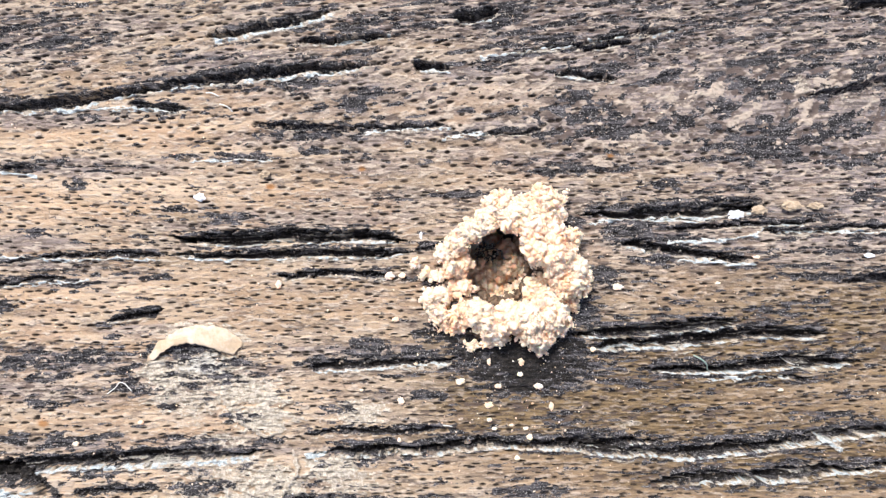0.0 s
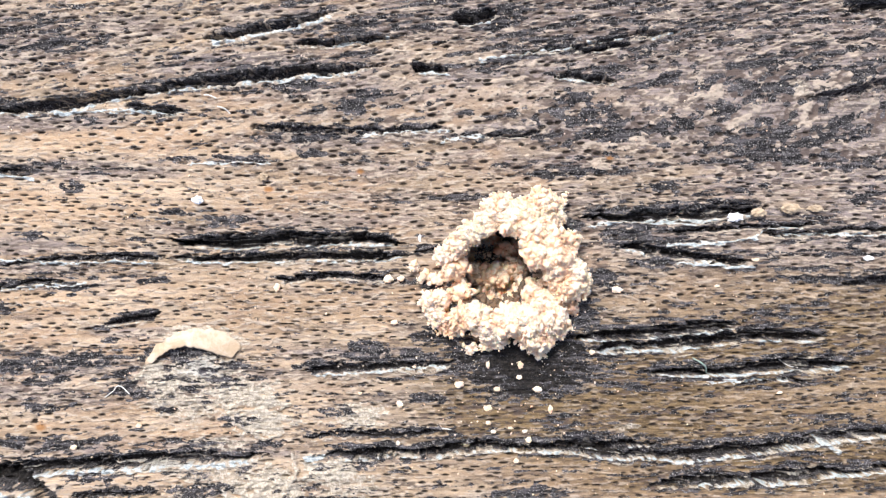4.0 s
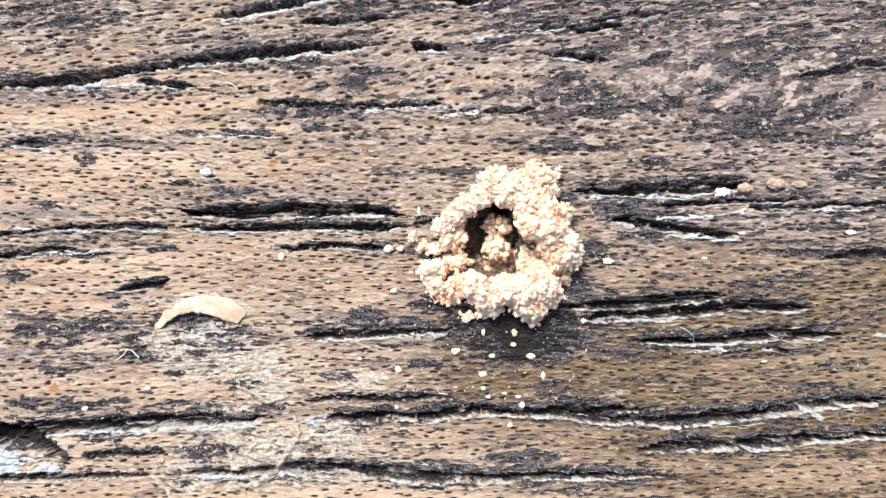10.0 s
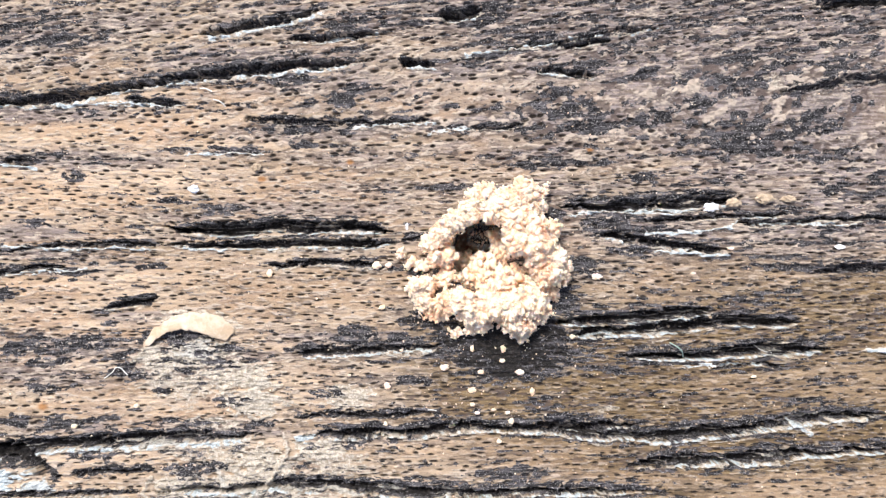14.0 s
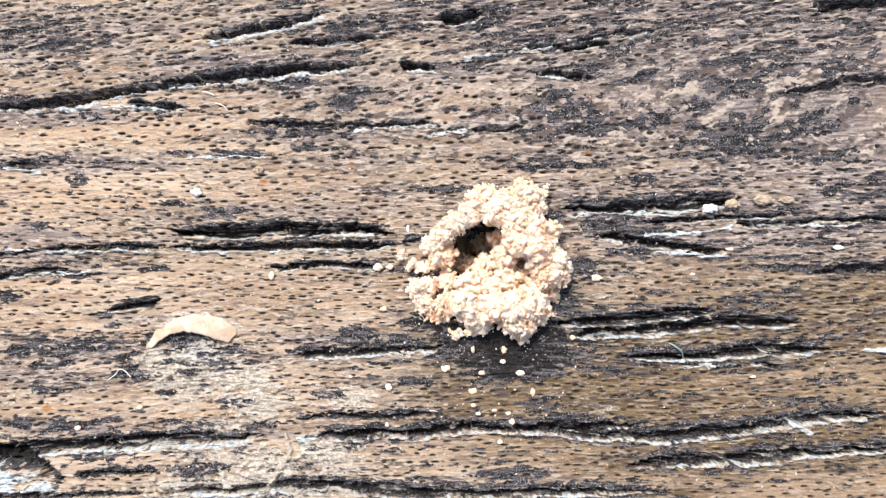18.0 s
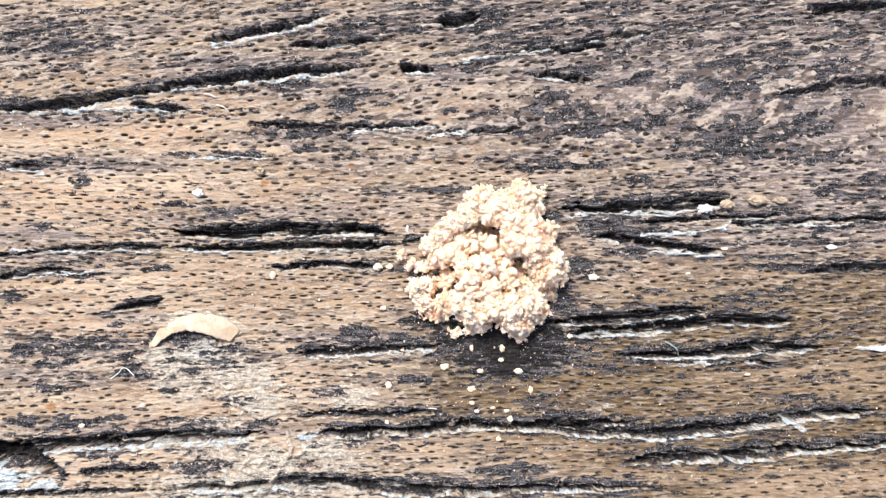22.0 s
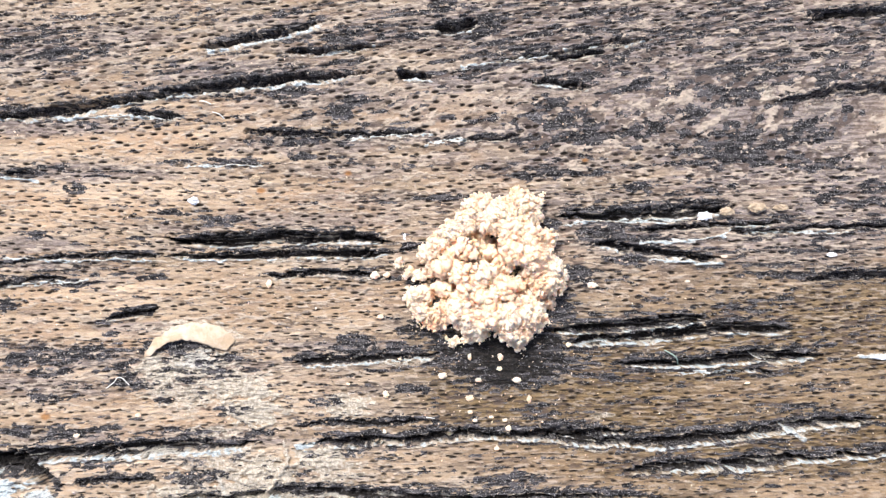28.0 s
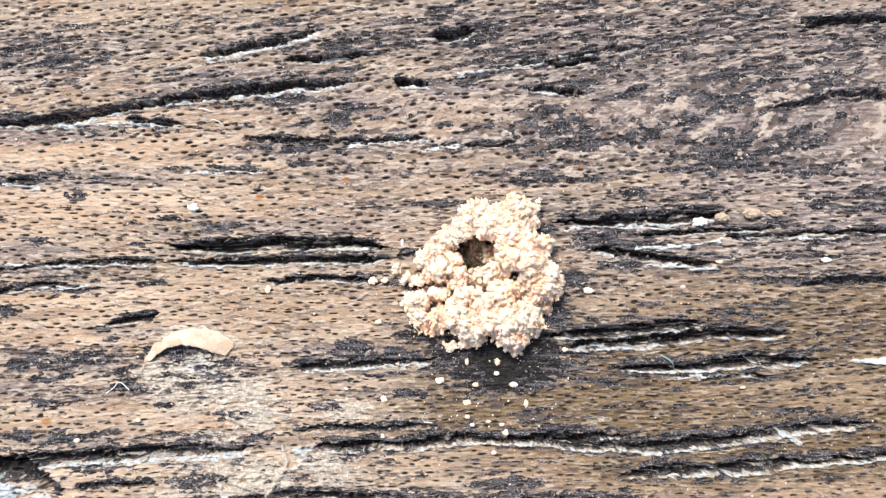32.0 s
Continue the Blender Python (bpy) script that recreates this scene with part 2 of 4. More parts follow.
def region(u, v, ru, rv, amount):
    """A broad part of the board where black mould is sprinkled densely."""
    density[...] = np.maximum(density, amount * np.exp(-(((GU - u) / ru) ** 2 + ((GV - v) / rv) ** 2)))


def stain_or_shade(u, v, ru, rv, amount=0.95):
    """One black patch with a ragged rim: mould, and by the heap painted shade."""
    w = window(u - 2 * ru, u + 2 * ru, v - 2 * rv, v + 2 * rv)
    d = np.sqrt(((GU[w] - u) / ru) ** 2 + ((GS[w] - grain_line(np.array(u), np.array(v))) / rv) ** 2)
    d = d + 2.0 * (speck[w] - 0.5) + 1.2 * (streak[w] - 0.5) - 0.12 * np.clip(patchy[w], -1.5, 1.5)
    mould_shade[w] = np.maximum(mould_shade[w], amount * step(1.10, 0.75, d) * (0.55 + 0.45 * step(-1.4, -0.6, patchy[w])))


def pale_patch(u, v, ru, rv, amount=0.7, lift=0.0):
    """One pale patch: dried residue, and at the gouge a painted lit lip."""
    w = window(u - 2 * ru, u + 2 * ru, v - 2 * rv, v + 2 * rv)
    d = np.sqrt(((GU[w] - u) / ru) ** 2 + ((GV[w] - v) / rv) ** 2) + 1.1 * (speck[w] - 0.5) + 0.7 * rag[w]
    m = step(1.05, 0.6, d)
    pale[w] = np.maximum(pale[w], amount * m)
    mould_shade[w] *= 1 - 0.5 * amount * m
    relief[w] += lift * m


def along_line(points, reach):
    """Window, distance below the line (v grows downwards) and how far along it (0 to 1), for a line of few points."""
    pu, pv = np.array(points, float).T
    w = window(pu[0] - reach, pu[-1] + reach, pv.min() - reach, pv.max() + reach)
    u, v = GU[w], GV[w]
    mid = np.interp(u, pu, pv)
    wander = 5.5 * (value_noise(u / 46, 0 * u + pv[0], 71) - 0.5) + 2.6 * (value_noise(u / 13, 0 * u + pv[0], 72) - 0.5)
    t = (u - pu[0]) / (pu[-1] - pu[0])
    return w, v - mid - wander, t


def crack(points, width=6, depth=18, black=1.0, lip=0.75, halo=10, lip_width=1.0):
    """An open drying crack: a ragged groove lined with black mould and painted shade, with a raised fibre painted pale
    as the sunlit lower lip.
    """
    w, d, t = along_line(points, 60)
    fade = step(-0.02, 0.10, t) * step(1.02, 0.90, t)
    taper = 0.5 + 0.5 * step(0.0, 0.25, t) * step(1.0, 0.75, t)
    u = GU[w]
    near_by = 0.70 * np.exp(-((d / (10 + 1.3 * halo)) ** 2)) * fade * min(1.0, width / 7)
    mould_shade[w] = np.maximum(mould_shade[w], 0.85 * black * step(1.75 - 2.1 * near_by - 0.25, 1.75 - 2.1 * near_by + 0.25, patchy[w]))
    wide = width * (0.55 + 0.9 * value_noise(u / 60, 0 * u + points[0][1], 73)) * fade * taper + 0.01
    inside = step(1.15, 0.62, np.abs(d + 13 * rag[w] + 9 * thread[w] + 9 * (speck[w] - 0.5)) / wide) * (fade > 0.02)
    relief[w] -= 1.0 * depth * inside * (0.55 + 0.5 * value_noise(u / 30, 0 * u + points[0][1], 74) + 0.5 * rubble[w])
    # groove blackened: mould and the recess's shade together
    mould_shade[w] = np.maximum(mould_shade[w], 1.0 * black * inside)
    up = np.clip(-d, 0, None) + 12 * (speck[w] - 0.5) + 8 * rag[w] + 20 * (streak[w] - 0.5) + 22 * thread[w]
    mould_shade[w] = np.maximum(mould_shade[w], 0.9 * black * step(wide + halo, wide + halo * 0.2, up) * (d < wide * 0.6) * fade)
    edge = (d - wide * 0.86) / (lip_width * (1.8 + 2.6 * value_noise(u / 24, 0 * u + points[0][1], 75)))
    # lower lip: the sunlit edge is put into the colour
    strand = step(1.15, 0.40, np.abs(edge - 0.9 + 1.4 * rag[w] + 0.9 * (speck[w] - 0.5))) * fade * (0.55 + 0.45 * step(0.10, 0.35, value_noise(u / 38, 0 * u + points[0][1], 76)))
    strand = strand * (0.60 + 0.40 * step(-0.8, 0.4, bright_grain[w]))
    mould_shade[w] = np.maximum(mould_shade[w], 0.9 * black * step(0.25, -0.25, edge + 1.9 * rag[w]) * (d > -0.4 * wide) * step(0.15, 0.5, fade))
    under = np.clip(edge - 2.0, 0, None) * 4 + 16 * (speck[w] - 0.5) + 12 * rag[w]
    mould_shade[w] = np.maximum(mould_shade[w], 0.7 * black * step(9.0, 3.0, under) * (edge > 1.7) * fade * (halo > 7) * step(0.45, 0.6, value_noise(u / 44, 0 * u + points[0][1], 77)))
    hair = step(0.66, 0.78, value_noise(u / 55, d / 3.1, int(76 + abs(points[0][0]) % 50))) * step(-2.2 * wide - 4, -0.5 * wide, d) * step(2.6 * wide + 10, wide, d) * fade
    strand = np.maximum(strand, 0.72 * hair * min(1.0, width / 8))
    relief[w] += 2.5 * strand
    pale[w] = np.maximum(pale[w], lip * strand)
    mould_shade[w] *= 1 - 0.9 * lip * strand


def strand_line(points, width, lift, amount):
    """A thin raised thread of dried film."""
    pts = np.array(points, float)
    w = window(pts[:, 0].min() - 30, pts[:, 0].max() + 30, pts[:, 1].min() - 30, pts[:, 1].max() + 30)
    u, v = GU[w] + 9 * (speck[w] - 0.5), GV[w] + 14 * rag[w]
    best = np.full(u.shape, 1e9)
    for (a, b), (c, e) in zip(pts[:-1], pts[1:]):
        s = np.clip(((u - a) * (c - a) + (v - b) * (e - b)) / ((c - a) ** 2 + (e - b) ** 2), 0, 1)
        best = np.minimum(best, np.hypot(u - a - s * (c - a), v - b - s * (e - b)))
    m = step(width, width * 0.4, best)
    relief[w] += lift * m
    pale[w] = np.maximum(pale[w], amount * m)
    mould_shade[w] *= 1 - amount * m


# pores: short dark vessel slits in rows along the grain
def pores():
    for row, s0 in enumerate(np.arange(-120, 1180, 12.5)):
        for u0 in np.arange(-90, 1740, 25.0):
            u = u0 + (row % 2) * 12 + rng.uniform(-8, 8)
            s = s0 + rng.uniform(-6, 6)
            v = s - u * 0.028
            for _ in range(3):
                v += s - float(grain_line(np.array(u), np.array(v)))
            keep, length, wide = rng.random(), rng.uniform(4.8, 8.6), rng.uniform(1.45, 2.25)
            if not (-60 < v < 1000) or keep < 0.28:
                continue
            w = window(u - 14, u + 14, v - 6, v + 6)
            d = np.sqrt(((GU[w] - u) / length) ** 2 + ((GS[w] - s) / wide) ** 2)
            m = step(1.2, 0.75, d + 0.45 * rag[w])
            pore[w] = np.maximum(pore[w], 1.0 * m)
            relief[w] -= 3.4 * m


pores()

for spec in (
    (850, 30, 520, 75, 0.72), (1080, 120, 330, 60, 0.80), (1110, 225, 260, 36, 0.95), (1050, 285, 240, 30, 0.65),
    (330, 135, 140, 32, 0.8), (40, 60, 230, 95, 0.62), (1400, 250, 240, 100, 0.72), (780, 226, 260, 18, 0.75),
    (1420, 60, 280, 90, 0.78), (640, 350, 160, 22, 0.55), (310, 660, 170, 50, 0.8), (110, 640, 170, 34, 0.6), (350, 780, 200, 22, 0.6), (1150, 660, 180, 36, 0.7),
    (960, 640, 220, 52, 0.90), (1180, 420, 170, 50, 0.72), (1480, 480, 180, 140, 0.6), (1250, 735, 300, 40, 0.5),
    (480, 112, 260, 34, 0.85), (620, 160, 300, 40, 0.6), (560, 240, 220, 22, 0.62), (660, 280, 130, 24, 0.5), (130, 470, 150, 30, 0.55),
):
    region(*spec)
for spec in (
    (700, 640, 180, 30, 0.75), (90, 200, 220, 26, 0.72), (140, 292, 210, 22, 0.66), (250, 800, 300, 40, 0.45), (100, 690, 160, 60, 0.5),
    (1150, 40, 480, 95, 0.88), (1330, 150, 340, 120, 0.8), (950, 150, 800, 130, 0.52), (1350, 560, 380, 330, 0.50), (1080, 760, 340, 110, 0.45),
    (760, 800, 260, 26, 0.55), (1050, 870, 200, 24, 0.5), (500, 290, 200, 18, 0.5), (480, 400, 260, 18, 0.5), (1580, 330, 140, 160, 0.6),
):
    region(*spec)
mould_shade[...] = (0.45 + 0.5 * step(0.30, 0.50, density)) * step(1.75 - 2.1 * density - 0.25, 1.75 - 2.1 * density + 0.25, patchy)
fleck = 0.85 * step(1.2 - 1.6 * density, 1.9 - 1.6 * density, dark_grain)
shred = 0.85 * step(0.70 - 1.1 * np.minimum(density, 0.5), 1.60 - 1.1 * np.minimum(density, 0.5), pale_grain)
relief += 1.8 * shred - 1.6 * fleck
np.maximum(grey, (density - 0.22) * 1.2, out=grey)
for spec in (
    (628, 187, 24, 13), (135, 325, 22, 11), (66, 410, 26, 9), (5, 302, 26, 8), (160, 630, 56, 17), (200, 592, 18, 9),
    (70, 715, 32, 13), (228, 682, 36, 16), (5, 540, 30, 11), (130, 500, 46, 8), (215, 455, 16, 9), (285, 490, 34, 8),
    (425, 278, 66, 7), (325, 278, 26, 6), (645, 620, 56, 20), (560, 642, 46, 9), (740, 628, 46, 15), (840, 622, 70, 22),
):
    stain_or_shade(*spec)
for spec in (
    # u 930 to 1035, v 545 to 672: heap's shadow painted over mould
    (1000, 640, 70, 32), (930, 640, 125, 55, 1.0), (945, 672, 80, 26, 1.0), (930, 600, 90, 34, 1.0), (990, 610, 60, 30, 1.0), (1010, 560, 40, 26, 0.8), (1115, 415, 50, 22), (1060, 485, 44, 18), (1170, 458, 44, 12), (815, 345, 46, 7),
    (1000, 300, 70, 9), (110, 780, 44, 12), (350, 862, 46, 11), (482, 780, 30, 11), (750, 700, 46, 9), (600, 722, 30, 12),
    # (345, 620) paints the shadow in the gap under the splinter's lip
    (940, 870, 70, 13), (345, 620, 56, 16), (30, 640, 40, 10), (80, 668, 46, 8), (20, 780, 26, 9), (180, 772, 40, 7),
    (400, 385, 60, 8), (320, 372, 40, 6), (560, 268, 30, 6), (1180, 325, 40, 10), (815, 512, 30, 17, 1.0), (795, 540, 40, 14, 0.9), (790, 590, 60, 18, 1.0), (765, 500, 24, 8, 0.8),
    # (1035, 545) paints the heap's shadow on its right side
    (1035, 545, 30, 40, 0.8), (1010, 395, 40, 14, 0.9),
):
    stain_or_shade(*spec)

crack([(-70, 200), (0, 192), (120, 182), (300, 150), (450, 130), (690, 110)], 7, 22, black=0.75, halo=14, lip=0.95, lip_width=1.5)
crack([(225, 184), (280, 190), (335, 193)], 6, 14, halo=6)
crack([(362, 64), (440, 54), (520, 40), (610, 14)], 7, 20, black=0.75, halo=10, lip=0.95, lip_width=1.6)
crack([(525, 78), (600, 70), (692, 60)], 6, 18, black=0.7, halo=7, lip=0.9)
crack([(800, 30), (840, 30), (885, 20)], 9, 24, halo=8)
crack([(728, 112), (760, 119), (797, 123)], 7, 20, halo=6)
crack([(980, 128), (1030, 136), (1096, 140)], 5, 14, halo=6)
crack([(890, 96), (1050, 74), (1210, 48)], 4, 10, black=0.6, halo=6)
crack([(440, 222), (620, 226), (800, 224)], 4, 10, black=0.8, halo=7, lip=0.45)
crack([(1010, 88), (1120, 74)], 4, 12, halo=5)
crack([(296, 420), (350, 424), (500, 418), (640, 416), (722, 428)], 11, 30, halo=9, lip=1.0)
crack([(292, 452), (400, 455), (560, 447), (742, 446)], 7, 22, halo=3, lip=1.0)
crack([(-70, 474), (0, 468), (100, 456), (210, 450), (300, 452)], 4, 10, halo=6, lip=0.4)
crack([(-70, 510), (0, 501), (120, 492)], 5, 14, halo=8)
crack([(488, 490), (600, 484), (705, 491)], 5, 14, halo=4)
crack([(185, 568), (240, 560), (292, 549)], 5, 15, halo=5)
crack([(535, 652), (700, 644), (815, 634)], 6, 16, halo=5)
crack([(1010, 592), (1150, 583), (1320, 570)], 9, 28, halo=12, lip=1.0, lip_width=1.0)
crack([(1030, 616), (1200, 601), (1300, 592), (1480, 588)], 8, 24, halo=10, lip=1.0, lip_width=0.9)
crack([(1140, 655), (1250, 654), (1400, 638), (1530, 640)], 10, 28, halo=16, lip=1.0, lip_width=0.9)
crack([(1300, 678), (1380, 668), (1440, 672)], 4, 10, halo=4, lip=0.5)
crack([(560, 802), (700, 795), (850, 786), (1010, 786), (1200, 778)], 9, 26, halo=14, lip=0.85, lip_width=0.9)
crack([(-70, 832), (0, 826), (200, 812), (360, 806), (484, 800)], 9, 28, halo=9, lip=1.0, lip_width=1.7)
crack([(1000, 792), (1200, 804), (1350, 788), (1500, 764), (1640, 760)], 9, 26, halo=17, lip=1.0, lip_width=0.95)
crack([(1140, 856), (1300, 844), (1450, 834), (1568, 826), (1720, 812)], 10, 28, halo=17, lip=1.0, lip_width=0.95)
crack([(530, 766), (700, 763), (795, 755)], 5, 12, halo=6, lip=0.5)
crack([(270, 908), (500, 893), (700, 902), (870, 908), (1240, 898)], 9, 26, halo=16, lip=1.0, lip_width=0.9)
crack([(125, 874), (200, 870), (285, 868)], 5, 14, halo=6, lip=0.3)
crack([(-70, 915), (60, 912), (260, 906)], 5, 14, halo=5)
crack([(1020, 378), (1200, 380), (1360, 362)], 9, 22, halo=20, lip=0.9, lip_width=0.95)
crack([(1090, 432), (1170, 440), (1335, 462)], 7, 20, halo=10, lip=0.9, lip_width=1.5)
crack([(1180, 402), (1320, 400), (1450, 396)], 5, 12, halo=6, lip=0.7)
crack([(1340, 412), (1500, 402), (1720, 396)], 5, 12, halo=5, lip=0.6)
crack([(1420, 168), (1568, 150), (1720, 140)], 8, 14, black=0.7, halo=12, lip=0.3)
crack([(1480, 12), (1568, 6), (1720, 0)], 7, 14, halo=8, lip=0.4)
crack([(1480, 500), (1568, 492), (1720, 486)], 7, 14, black=0.8, halo=10, lip=0.3)
crack([(735, 440), (800, 430)], 4, 12, halo=4, lip=0.4)
crack([(0, 300), (60, 304)], 6, 12, halo=4, lip=0.8)
crack([(1150, 60), (1215, 44)], 3, 8, black=0.4, halo=3, lip=0.9)
crack([(850, 240), (960, 226)], 4, 10, black=0.6, halo=5, lip=0.7)

# the gouge by the lower end of the long crack, its lit lip painted white
crack([(-70, 838), (0, 840), (60, 850), (112, 880)], 20, 40, halo=6, lip=0.0)
pale_patch(-20, 880, 80, 26, 1.0, 5)
pale_patch(70, 896, 40, 14, 0.8, 3)
# dried film and dusty residue under the splinter, and other pale patches
for spec in (
    (350, 655, 110, 40, 0.60, 2), (290, 665, 46, 30, 0.66, 2), (365, 645, 60, 24, 0.72, 2), (430, 690, 90, 34, 0.58, 1), (470, 705, 50, 22, 0.66, 2), (340, 710, 90, 34, 0.50, 1), (400, 835, 120, 40, 0.5, 1), (330, 900, 60, 46, 0.6, 2), (520, 880, 44, 46, 0.62, 2), (610, 850, 70, 40, 0.5, 0), (465, 740, 76, 32, 0.66, 3), (640, 730, 60, 30, 0.56, 0), (590, 828, 66, 28, 0.66, 1),
    (430, 895, 110, 48, 0.6, 3), (480, 850, 60, 34, 0.62, 2), (380, 780, 70, 18, 0.5, 1), (340, 745, 40, 24, 0.4, 1), (1415, 150, 30, 18, 0.45, 0), (1500, 172, 70, 16, 0.36, 0), (560, 806, 22, 10, 0.9, 2),
    (620, 330, 130, 30, 0.3, 0), (1060, 445, 50, 14, 0.3, 0), (1640, 640, 60, 8, 0.9, 4), (1460, 780, 60, 14, 0.5, 2), (1110, 750, 34, 9, 0.5, 1),
):
    pale_patch(*spec)
pale_patch(345, 588, 84, 22, 0.5)
pale_patch(420, 600, 26, 14, 0.5)
for spec in (
    (320, 632, 22, 8, 0.9), (372, 650, 20, 7, 0.9), (296, 662, 16, 6, 0.8), (345, 680, 24, 6, 0.8), (424, 640, 28, 8, 0.9), (268, 690, 20, 7, 0.8),
    # (340, 612) darkens that gap again, as painted shadow
    (340, 612, 30, 8, 0.95), (405, 665, 14, 5, 0.8), (300, 720, 30, 5, 0.7), (425, 735, 40, 6, 0.8), (360, 862, 50, 12, 0.9), (420, 745, 26, 6, 0.8), (370, 705, 16, 5, 0.8),
):
    stain_or_shade(*spec)
strand_line([(395, 700), (420, 742), (470, 770), (500, 764)], 5, 4, 0.6)
strand_line([(520, 800), (528, 830), (505, 868), (480, 905), (430, 930)], 6, 5, 0.55)
strand_line([(400, 860), (410, 890), (440, 905), (480, 905)], 7, 4, 0.7)
strand_line([(275, 880), (262, 910), (290, 940)], 6, 4, 0.6)
strand_line([(1450, 770), (1485, 795)], 5, 4, 0.8)
strand_line([(1512, 766), (1540, 778)], 4, 3, 0.7)
for points, wide in (
    ([(1185, 430), (1260, 427), (1340, 416)], 4.5), ([(1040, 394), (1120, 388), (1250, 384)], 3.5), ([(1200, 461), (1270, 466), (1335, 467)], 4.0),
    ([(1380, 410), (1470, 409), (1565, 411)], 3.5), ([(1250, 672), (1330, 668), (1400, 668)], 3.0), ([(1330, 416), (1360, 400), (1420, 396)], 3.0),
    ([(850, 104), (920, 92), (960, 86), (1020, 80)], 4.0), ([(1040, 72), (1100, 68)], 3.0), ([(600, 73), (650, 68), (692, 60)], 3.5),
    ([(780, 246), (830, 240), (862, 236)], 3.5), ([(340, 286), (410, 284), (480, 284)], 3.0), ([(110, 196), (220, 192), (330, 197)], 3.5),
    ([(0, 306), (40, 309), (66, 312)], 4.5), ([(0, 507), (70, 503), (160, 498)], 3.0), ([(640, 236), (720, 231), (800, 229)], 3.0),
    ([(985, 133), (1010, 137), (1035, 140)], 4.0),
    ([(830, 41), (850, 40), (868, 37)], 4.0), ([(745, 125), (770, 128), (795, 130)], 3.5), ([(1060, 618), (1110, 612), (1170, 610)], 3.0),
    ([(0, 455), (120, 462), (210, 457), (285, 462)], 3.0), ([(560, 660), (640, 655), (700, 650), (790, 645)], 3.0),
):
    strand_line(points, wide, 2.5, 0.85)
for u0, v0, r0 in ((76, 748, 12), (1080, 275, 7), (478, 330, 9), (640, 300, 8)):
    w0 = window(u0 - 3 * r0, u0 + 3 * r0, v0 - 2 * r0, v0 + 2 * r0)
    rust[w0] = np.maximum(rust[w0], 0.8 * step(1.3, 0.4, np.hypot((GU[w0] - u0) / r0, (GV[w0] - v0) / (0.7 * r0)) + rag[w0]))
grey += 0.22 * step(500, 1000, GU) * step(560, 420, GV) + 0.30 * step(1150, 1500, GU) * step(520, 380, GV)
grey += 0.40 * step(0.0, 1.3, even(fbm(GU / 60, GS / 13, 57, 3, 0.6)))
brown += 1.0 * np.exp(-(((GU - 990) / 280) ** 2 + ((GV - 710) / 135) ** 2)) + 0.85 * step(1000, 1350, GU) * step(400, 540, GV) + 0.35 * step(740, 1000, GU) * step(640, 740, GV)
# this brown also paints the heap's shadow below it
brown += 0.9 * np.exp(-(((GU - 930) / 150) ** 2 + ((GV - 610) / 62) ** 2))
brown = np.clip(brown, 0, 0.92) * step(0.25, 0.60, streak + 0.4 * brown)
np.clip(grey, 0, 0.85, out=grey)
grey *= 0.45 + 0.55 * step(0.30, 0.62, streak + 0.35 * grey)
pore *= 1 - 0.9 * np.clip(mould_shade + pale, 0, 1)
glint = step(1.30 - 0.45 * density, 2.0 - 0.45 * density, 0.75 * bright_grain + 0.35 * pale_grain)
# below the heap: its cast shadow painted black over the mould
heap_shade = step(1.15, 0.55, np.hypot((GU - 930) / 112, (GV - 636) / 62) + 0.9 * (speck - 0.5) + 0.7 * rag + 0.5 * (streak - 0.5))
glint *= 1 - heap_shade
mould_shade = np.maximum(mould_shade * (1 - 0.9 * glint), heap_shade)
pale *= 1 - heap_shade
shred = np.maximum(shred, 0.9 * glint) * (1 - 0.55 * brown)
relief += 2.5 * glint

# cleaner, warmer stretches where the grey skin has worn off
for u0, v0, ru0, rv0, k0 in (
    (220, 238, 190, 34, 1.0), (150, 350, 230, 60, 0.9), (120, 520, 190, 40, 0.9), (610, 540, 150, 50, 0.55), (880, 830, 300, 36, 0.6), (1260, 520, 190, 40, 0.5),
    (100, 590, 140, 20, 0.8), (200, 745, 160, 22, 0.7), (180, 850, 170, 18, 0.8), (760, 180, 260, 28, 0.6), (430, 340, 120, 30, 0.7), (1200, 884, 200, 24, 0.7), (1530, 894, 260, 40, 0.95), (700, 962, 800, 40, 0.9), (1400, 705, 160, 26, 0.6), (1540, 700, 120, 50, 0.7), (100, 958, 260, 30, 0.9), (430, 640, 130, 26, 0.6), (500, 700, 220, 34, 0.6), (1380, 742, 120, 14, 0.5),
):
    fresh[...] = np.maximum(fresh, k0 * step(1.25, 0.5, np.hypot((GU - u0) / ru0, (GV - v0) / rv0) + 1.2 * (streak - 0.5) + 0.6 * (speck - 0.5)))
warm = 0.62 * step(980, 250, GU) * step(0.34, 0.56, fbm(GU / 210, GS / 26, 58, 3, 0.55))
fresh = np.maximum(fresh, warm * step(70, 190, GV + 0.12 * GU))
grey *= 1 - 0.6 * fresh
fleck *= 1 - 0.75 * fresh
